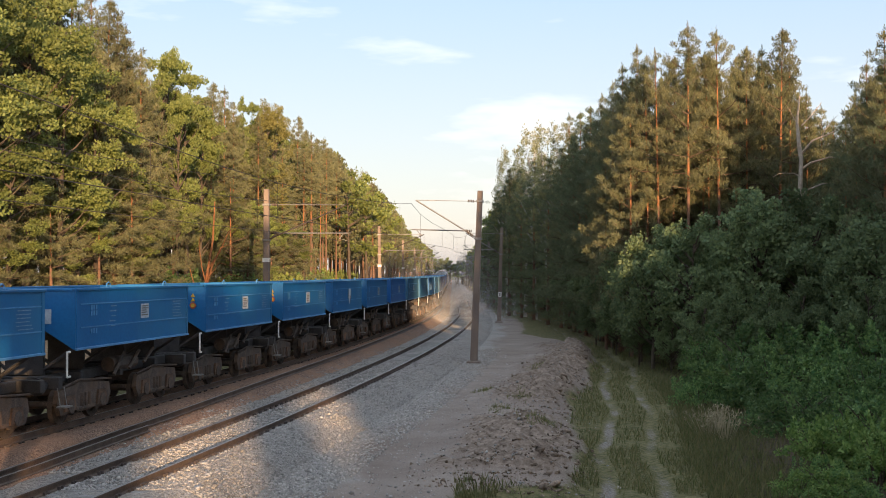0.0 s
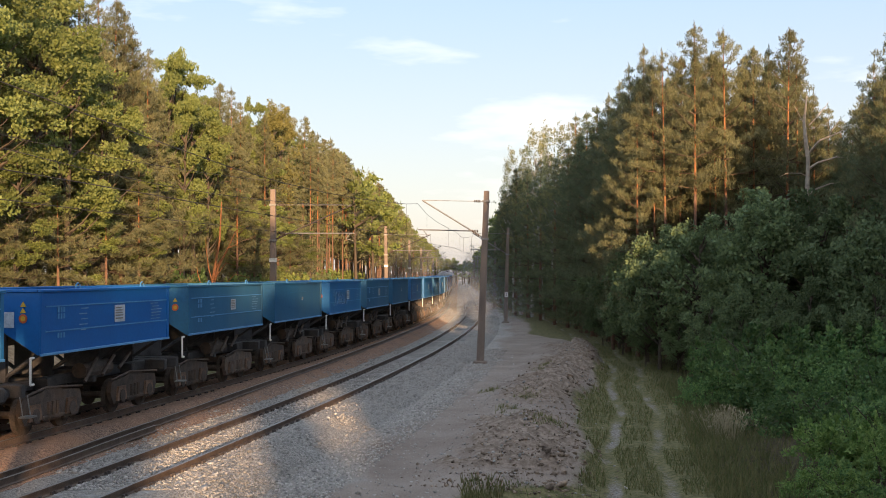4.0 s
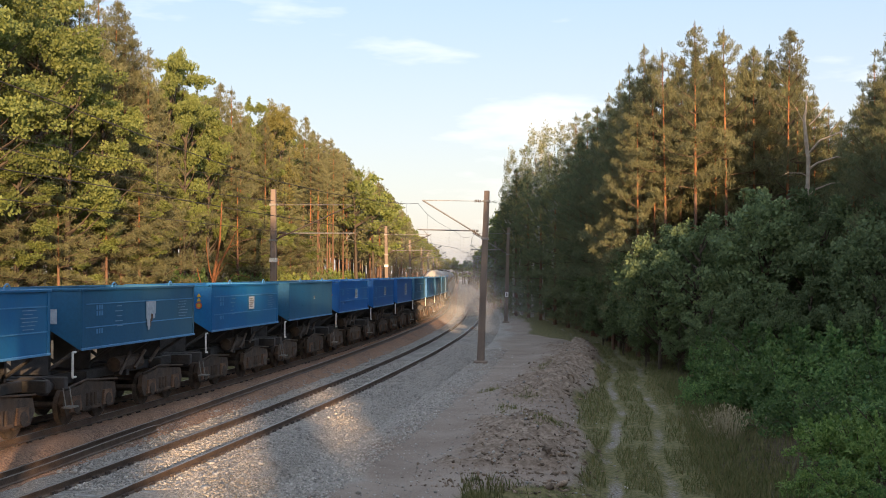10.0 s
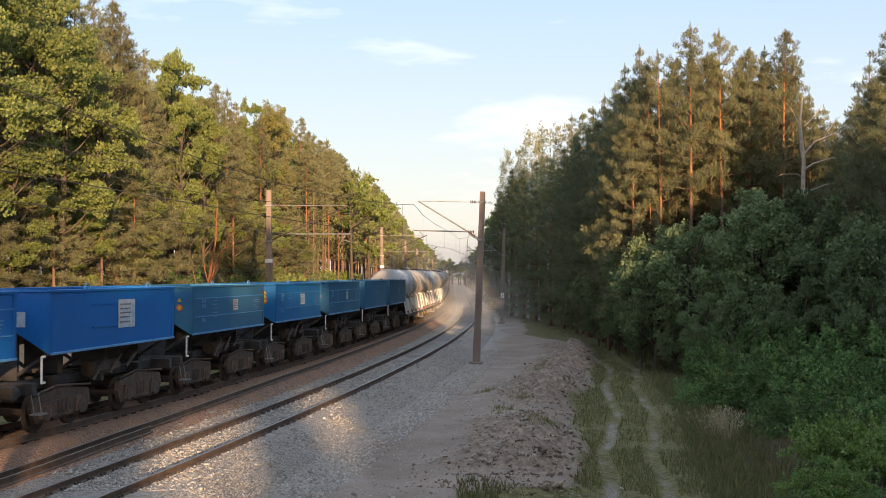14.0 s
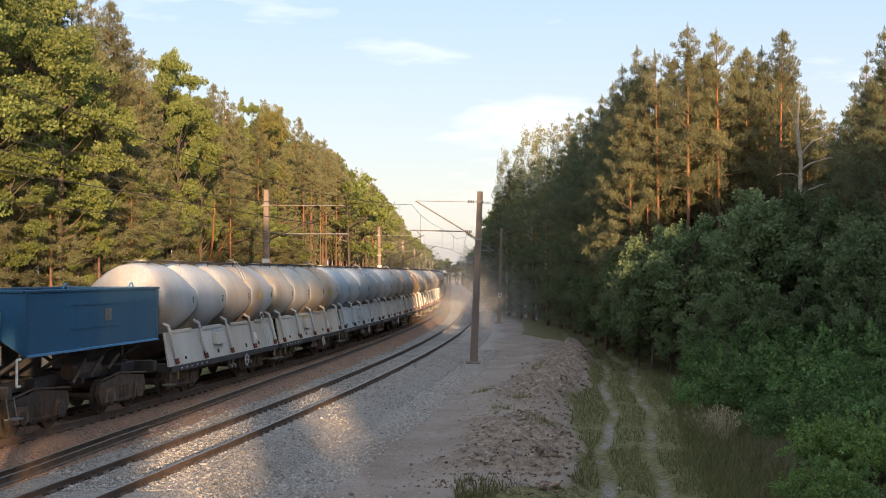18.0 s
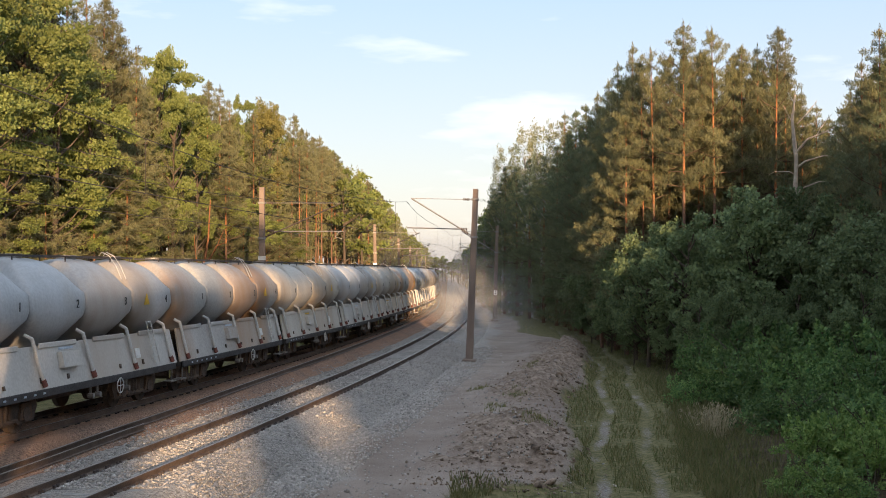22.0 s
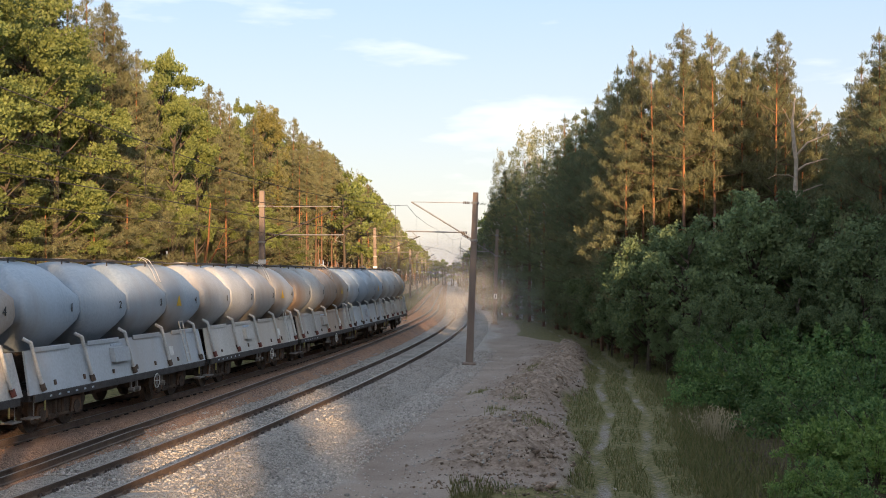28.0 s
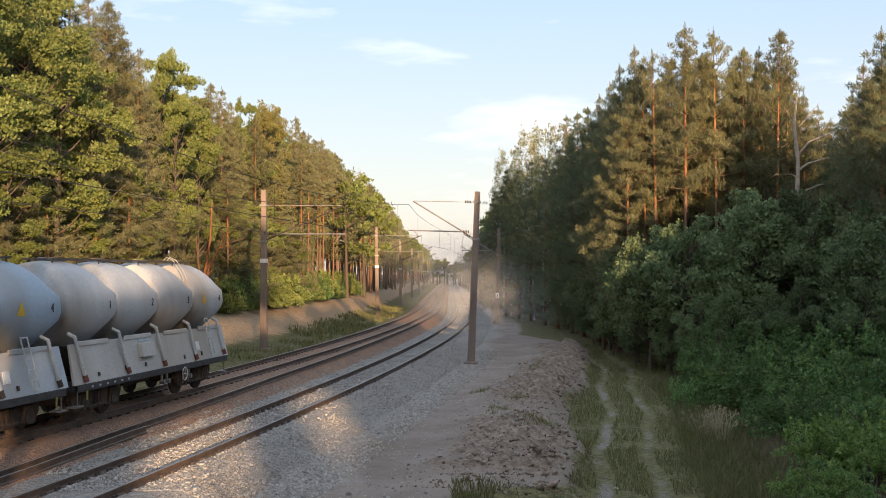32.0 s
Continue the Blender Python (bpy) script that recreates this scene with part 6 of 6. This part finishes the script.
    for xx in (-5.5, 5.5):
        bm = bmesh.new()
        box(bm, xx - 0.22, xx + 0.22, -1.46, -1.2, 0.46, 0.5)
        rod(bm, (xx, -1.4, 0.5), (xx, -1.4, 0.86), 0.015, 5)
        part("footstep", bm, M["steel"], t)
        bm = bmesh.new()
        rod(bm, (xx * 0.93, -1.48, 0.62), (xx * 0.93, -1.48, 0.86), 0.025, 6)
        part("hook", bm, M["flap"], t, "dusty yellow tie-down hook")
    bm = bmesh.new()
    rod(bm, (-1.2, -0.6, 0.75), (0.6, -0.6, 0.75), 0.19, 10)
    part("air_reservoir", bm, M["under"], t)
    buffers(t, -5.59)
    buffers(t, 5.59)
    for xx in (-3.6, 3.6):
        bogie(t, xx)
    return t


HOPPERS = {
    "a": hopper("mid", 1.0, 2, seed=1), "b": hopper("mid", 0.9, 0, seed=2), "c": hopper("bright", 1.0, 2, seed=3), "d": hopper("bright", 1.7, 0, plain=True, seed=4),
    "e": hopper("teal", 0.8, 1, seed=5), "f": hopper("dark", 0.7, 0, plain=True, seed=6), "g": hopper("mid", 1.0, 1, True, seed=7), "h": hopper("teal", 0.3, 0, plain=True, seed=8),
    "i": hopper("mid", 1.0, 0, torn=True, seed=9), "j": hopper("teal", 1.0, 0, torn=True, seed=10),
}
# wagon by wagon, from the one that is leaving the view at the start to the last before the tanks
ORDER = "bb" + "aaia" + "cehg" + "ehaa" + "jahcc" + "deaehf"
SILOS = {"a": silo("silver", 0, True, 1), "b": silo("blue_grey", 0.4, True, 2), "c": silo("cream", 0, False, 3), "d": silo("rusty", 0.5, True, 4)}
TANKS = "acbadcacdbadba"
used = set()


def add_wagon(stock, key, s0):
    if key in used:
        ob = copy_thing(stock[key], Matrix())
    else:
        ob = stock[key]
        used.add(key)
    TRAIN.append((ob, s0))
    for o in ob.children_recursive:
        if o.name.startswith("wheelset"):
            WHEELSETS.append(o)


PITCH_H, PITCH_T, LAST_H, FIRST_T = 9.13, 11.9, 238.43, 239.15
for i, key in enumerate(ORDER[:25]):
    add_wagon(HOPPERS, key, LAST_H - PITCH_H * (24 - i) - 3.77)
used.clear()
for i, key in enumerate(TANKS):
    add_wagon(SILOS, key, FIRST_T + PITCH_T * i + PITCH_T / 2)


# ---- loose stones, clods and grass ----
def lumps(places, sizes, rng, flat=0.75):
    """Angular lumps: jittered boxes, one island each."""
    k = len(places)
    c = np.array([(-1, -1, -1), (1, -1, -1), (1, 1, -1), (-1, 1, -1), (-1, -1, 1), (1, -1, 1), (1, 1, 1), (-1, 1, 1)], float) * 0.5
    v = c[None] * rng.uniform(0.25, 1.25, (k, 8, 3)) * np.array([1, 1, flat])
    a = rng.uniform(0, 6.28, k)
    b = rng.normal(0, 0.5, k)
    ca, sa, cb, sb = np.cos(a)[:, None], np.sin(a)[:, None], np.cos(b)[:, None], np.sin(b)[:, None]
    x, y, z = v[..., 0], v[..., 1], v[..., 2]
    y, z = y * cb - z * sb, y * sb + z * cb
    x, y = x * ca - y * sa, x * sa + y * ca
    v = np.stack([x, y, z], -1) * np.asarray(sizes)[:, None, None] + np.asarray(places)[:, None]
    q = np.array([(0, 3, 2, 1), (4, 5, 6, 7), (0, 1, 5, 4), (1, 2, 6, 5), (2, 3, 7, 6), (3, 0, 4, 7)])
    f = (q[None] + 8 * np.arange(k)[:, None, None]).reshape(-1, 4)
    return v.reshape(-1, 3), f


def quads(name, v, f, mat):
    me = bpy.data.meshes.new(name)
    me.vertices.add(len(v))
    me.vertices.foreach_set("co", v.reshape(-1).astype(np.float32))
    me.loops.add(4 * len(f))
    me.loops.foreach_set("vertex_index", f.reshape(-1).astype(np.int32))
    me.polygons.add(len(f))
    me.polygons.foreach_set("loop_start", np.arange(0, 4 * len(f), 4, dtype=np.int32))
    me.materials.append(mat)
    me.update(calc_edges=True)
    return me


def bed_z(u, off, top, width, depth, right=2.2):
    d = u - off
    return top + np.interp(d, [-width - depth * 1.5, -width - 0.5, -width, width, width + 0.55, width + depth * right], [-depth, -0.28 * depth - 0.1, 0, 0, -0.28 * depth - 0.1, -depth])


rng = np.random.RandomState(77)


def strewn(name, n, u_fn, y0, y1, size, mat, label, zf, flat=0.75):
    y = y0 + (y1 - y0) * rng.uniform(0, 1, n) ** 1.6
    u = u_fn(n, y)
    lx, lh = np.interp(y, _y, _x), np.interp(y, _y, _h)
    x = lx + u / np.cos(lh)
    sz = size * np.exp(rng.normal(0, 0.38, n))
    z = zf(u, x, y) + sz * 0.12
    v, f = lumps(np.stack([x, y, z], -1), sz, rng, flat)
    return tagged(part(name, quads(name, v, f, mat)), label, "stones", kind="stuff")


def over(u, x, y):
    return np.maximum(bed_z(u, 0, -0.165, 1.85, 0.52), ground_z(x, y))


strewn("ballast_stones", 21000, lambda n, y: rng.uniform(0.85, 4.2, n), 24, 75, 0.036, M["stone"], "loose crushed stones on the ballast shoulder", over)
strewn("ballast_stones", 6500, lambda n, y: rng.uniform(-0.62, 0.62, n), 24, 60, 0.036, M["stone"], "crushed stones between the rails", over)
strewn("ballast_stones", 5000, lambda n, y: rng.uniform(-2.2, -0.9, n), 26, 70, 0.038, M["stone"], "crushed stones between the two tracks", lambda u, x, y: np.maximum(bed_z(u, 0, -0.165, 1.85, 0.52), np.interp(u, [-2.3, -2.05, -1.6], [0.01, -0.1, -0.26])))
strewn("scattered_stones", 1500, lambda n, y: 3.2 + np.abs(rng.normal(0, 2.2, n)), 25, 70, 0.034, M["stone"], "pale stones scattered over the bare soil", lambda u, x, y: ground_z(x, y))
strewn("soil_clods", 3600, lambda n, y: np.interp(y, *HEAP_EDGE) - 1.1 + rng.normal(0, 0.95, n) - np.abs(rng.normal(0, 0.5, n)), 26.5, 82, 0.036, M["clod"], "dark clods on the bank of dug soil", lambda u, x, y: ground_z(x, y), 0.8)
strewn("soil_clods", 520, lambda n, y: np.interp(y, *HEAP_EDGE) - 0.35 + rng.normal(0, 0.28, n), 27, 80, 0.11, M["clod"], "big dark clods along the steep edge of the bank", lambda u, x, y: ground_z(x, y) - 0.03, 0.5)

strewn("scattered_stones", 420, lambda n, y: np.interp(y, *HEAP_EDGE) - 1.3 + rng.normal(0, 1.0, n), 27, 80, 0.05, M["tie"], "whitish lumps of rubble on the soil bank", lambda u, x, y: ground_z(x, y))


def blades(name, n, xy, h, mat, label, width=0.02):
    x, y = xy(n)
    hh = h * np.exp(rng.normal(0, 0.35, len(x)))
    base = np.stack([x, y, ground_z(x, y) - 0.02], -1)
    tip = base + np.stack([rng.normal(0, 0.3, len(x)) * hh, rng.normal(0, 0.3, len(x)) * hh, hh], -1)
    a = rng.uniform(0, 6.28, len(x))
    w = (np.stack([np.cos(a), np.sin(a), 0 * a], -1)) * width
    v = np.stack([base - w, base + w, tip + w * 0.25, tip - w * 0.25], 1).reshape(-1, 3)
    return tagged(part(name, card_mesh(name, v, mat)), label, "grass", kind="stuff")


def grass_xy(n):
    y = 24 + 62 * rng.uniform(0, 1, n) ** 1.5
    rx = ruts_x(y)
    lx, lh = np.interp(y, _y, _x), np.interp(y, _y, _h)
    lo = lx + np.interp(y, *HEAP_EDGE) / np.cos(lh) + 0.1
    x = lo + (rx + 3.8 - lo) * rng.uniform(0, 1, n)
    keep = (np.abs(np.abs(x - rx) - 0.68) > 0.24) & (bumps(x, y, 1.3, 51) + 0.5 * bumps(x, y, 4, 52) > -0.45)
    return x[keep], y[keep]


def front_xy(n):
    y = 23.5 + 3.4 * rng.uniform(0, 1, n)
    x = rng.uniform(0.2, 3.6, n)
    keep = bumps(x, y, 2.0, 53) > -0.2
    return x[keep], y[keep]


def verge_xy(n):
    y = rng.uniform(60, 150, n)
    lx, lh = np.interp(y, _y, _x), np.interp(y, _y, _h)
    u = rng.uniform(-11.0, -7.0, n)
    x = lx + u / np.cos(lh)
    keep = bumps(x, y, 0.8, 54) > -0.1
    return x[keep], y[keep]


def wild_xy(n):
    y = 25 + 30 * rng.uniform(0, 1, n)
    x = ruts_x(y) + 1.6 + np.abs(rng.normal(0, 1.6, n))
    return x, y


blades("meadow_grass", 30000, grass_xy, 0.13, M["grass"], "short uneven grass between the soil bank and the wheel ruts", 0.014)
blades("meadow_grass", 3500, front_xy, 0.16, M["grass"], "yellowish grass at the foot of the soil bank", 0.014)
blades("verge_grass", 9000, verge_xy, 0.22, M["grass"], "sunlit grass on the verge beyond the tracks", 0.03)
def tuft_xy(n):
    c = np.array([(1.9, 40.5), (2.7, 43.0), (4.3, 56.0), (1.6, 47.5), (2.6, 34.0), (3.1, 36.5), (5.0, 60.0)])[rng.randint(0, 7, n)]
    return c[:, 0] + rng.normal(0, 0.22, n), c[:, 1] + rng.normal(0, 0.5, n)


blades("meadow_grass", 1500, tuft_xy, 0.1, M["grass"], "small grass tufts on the bank of dug soil", 0.012)
blades("tall_weeds", 9000, wild_xy, 0.2, M["grass"], "tall weeds along the bushes", 0.016)
for px, d in ((1252, 37.0), (1278, 36.2), (1266, 38.2)):
    cx, cy = at_view(px, d)
    n = 45
    a, r = rng.uniform(0, 6.28, n), np.abs(rng.normal(0, 0.2, n))
    base = np.stack([cx + np.cos(a) * r, cy + np.sin(a) * r, 0 * a], -1)
    base[:, 2] = ground_z(base[:, 0], base[:, 1]) - 0.02
    tip = base + np.stack([np.cos(a) * (0.1 + r), np.sin(a) * (0.1 + r), rng.uniform(0.45, 0.85, n)], -1)
    w = np.stack([np.sin(a), -np.cos(a), 0 * a], -1) * 0.012
    v = np.stack([base - w * 0.6, base + w * 0.6, tip + w * 0.6, tip - w * 0.6], 1).reshape(-1, 3)
    heads = leaf_cards(np.repeat(tip, 3, 0) + rng.normal(0, 0.03, (3 * n, 3)), np.tile([0.2, 0.0, 1.0], (3 * n, 1)), 0.13, 0.035, rng)
    v = np.concatenate([v, heads])
    tagged(part("dry_grass_tuft", card_mesh("dry_grass_tuft", v, M["straw"])), "dry straw-coloured grass tuft beside the bushes", "grass")


# ---- dust that the train has raised, in drifting puffs ----
def dust_material():
    m = bpy.data.materials.new("airborne_dust")
    m.use_nodes = True
    n, l = m.node_tree.nodes, m.node_tree.links
    n.clear()
    o = n.new("ShaderNodeOutputMaterial")
    tcn = n.new("ShaderNodeTexCoord")
    g = n.new("ShaderNodeTexGradient")
    g.gradient_type = "SPHERICAL"
    l.new(tcn.outputs["Object"], g.inputs["Vector"])
    nz1 = n.new("ShaderNodeTexNoise")
    nz1.inputs["Scale"].default_value, nz1.inputs["Detail"].default_value = 2.2, 5
    l.new(tcn.outputs["Object"], nz1.inputs["Vector"])
    mr = n.new("ShaderNodeMapRange")
    mr.inputs["From Min"].default_value, mr.inputs["From Max"].default_value = 0.25, 0.75
    l.new(nz1.outputs["Fac"], mr.inputs["Value"])
    mu = n.new("ShaderNodeMath")
    mu.operation = "MULTIPLY"
    l.new(g.outputs["Fac"], mu.inputs[0])
    l.new(mr.outputs["Result"], mu.inputs[1])
    mu2 = n.new("ShaderNodeMath")
    mu2.operation, mu2.inputs[1].default_value = "MULTIPLY", 0.32
    l.new(mu.outputs["Value"], mu2.inputs[0])
    tr, df = n.new("ShaderNodeBsdfTransparent"), n.new("ShaderNodeBsdfDiffuse")
    df.inputs["Color"].default_value = (0.52, 0.54, 0.58, 1)
    ms = n.new("ShaderNodeMixShader")
    l.new(mu2.outputs["Value"], ms.inputs["Fac"])
    l.new(tr.outputs["BSDF"], ms.inputs[1])
    l.new(df.outputs["BSDF"], ms.inputs[2])
    l.new(ms.outputs["Shader"], o.inputs["Surface"])
    return m


DUST_M = dust_material()


def puff_mesh():
    """A shallow wavy sheet of dust, one unit in radius."""
    vs, fs = [(0, 0, 0)], []
    rings, n = 6, 24
    for i in range(1, rings + 1):
        for j in range(n):
            a, r = 6.2832 * j / n, i / rings
            vs.append((r * math.cos(a), 0.05 * math.sin(3 * a + 5 * r), r * math.sin(a)))
    for j in range(n):
        fs.append((0, 1 + j, 1 + (j + 1) % n))
    for i in range(rings - 1):
        for j in range(n):
            a, b = 1 + i * n + j, 1 + i * n + (j + 1) % n
            fs.append((a, a + n, b + n, b))
    return mesh_of("dust_puff", vs, fs, DUST_M, None, True)


DUST = []
_puff = puff_mesh()
for i, (x, y, z, w, h) in enumerate(((1.4, 78, 0.7, 5, 1.7), (1.8, 92, 1.2, 6, 2.6), (1.8, 106, 2.0, 7, 3.6), (4.0, 118, 2.0, 7.5, 3.6), (2.5, 134, 3.0, 9, 5.2), (4.0, 160, 4.0, 14, 7.0), (1.0, 200, 5.0, 18, 8.5))):
    ob = tagged(part("dust_puff", _puff), "thin grey dust hanging over the track bed", "dust", "drifting dust")
    ob.visible_shadow = False
    ob.scale = (w, 3.0, h)
    DUST.append((ob, x, y, z))


# ---- sleepers, piece by piece ----
def sleeper_mesh(body="tie"):
    bm = bmesh.new()
    prism(bm, [(-0.13, -0.2), (0.13, -0.2), (0.11, 0.012), (-0.11, 0.012)], -1.3, 1.3)
    for y in (-0.7535, 0.7535):
        for sy in (-1, 1):
            for sx in (-0.07, 0.07):
                box(bm, sx - 0.028, sx + 0.028, y + sy * 0.075 - 0.02 + sy * 0.03, y + sy * 0.075 + 0.035 + sy * 0.03, 0.0, 0.075)
    me = bpy.data.meshes.new("sleeper")
    bmesh.ops.recalc_face_normals(bm, faces=bm.faces)
    bm.to_mesh(me)
    bm.free()
    me.materials.append(M[body])
    me.materials.append(M["clip"])
    for f in me.polygons:
        if f.center.z > -0.002 and f.area < 0.02:
            f.material_index = 1
    return me


_tie = sleeper_mesh()
_tie_old = sleeper_mesh("tie_old")
for i in range(230):
    s = 12 + 0.6 * i
    part("sleeper", _tie, parent=track_near, at=line_pose(s, 0, -0.175, 0.6 * math.sin(i * 1.7)))
for i in range(120):
    s = 12 + 0.62 * i
    part("sleeper", _tie_old, parent=track_far, at=line_pose(s, -TRACK_GAP, TRACK_B_Z - 0.235, 0.8 * math.sin(i * 2.3)))


# ---- what moves: the train runs towards the camera and past it on its way out of the picture ----
def run(t):
    return 11.98 * t - 0.0101 * t * t


def motions():
    times = [0.5 * i for i in range(65)]
    for ob, s0 in TRAIN:
        walk(ob, [(t, line_pose(s0 - run(t), -TRACK_GAP, TRACK_B_Z)) for t in times])
    for i, (ob, x, y, z) in enumerate(DUST):
        walk(ob, [(t, pose(x - 1.4 + 0.07 * t, y - 0.25 * t, z - 1.3 + 0.06 * t, 0, 0, 6 * math.sin(i + 0.12 * t))) for t in (0, 8, 16, 24, 32)])
    # wheelsets at the same place in their bogies turn alike and share the keys of the first
    first = {}
    for ws in WHEELSETS:
        key = round(ws.location.x, 2)
        if key not in first:
            m0 = ws.matrix_basis.copy()
            walk(ws, [(i / 30, m0 @ Matrix.Rotation(-run(i / 30) / 0.46, 4, "Y")) for i in range(961)])
            first[key] = ws
        else:
            src = first[key].animation_data
            ws.rotation_mode = "QUATERNION"
            ad = ws.animation_data_create()
            ad.action = src.action
            ad.action_slot = src.action_slot


motions()
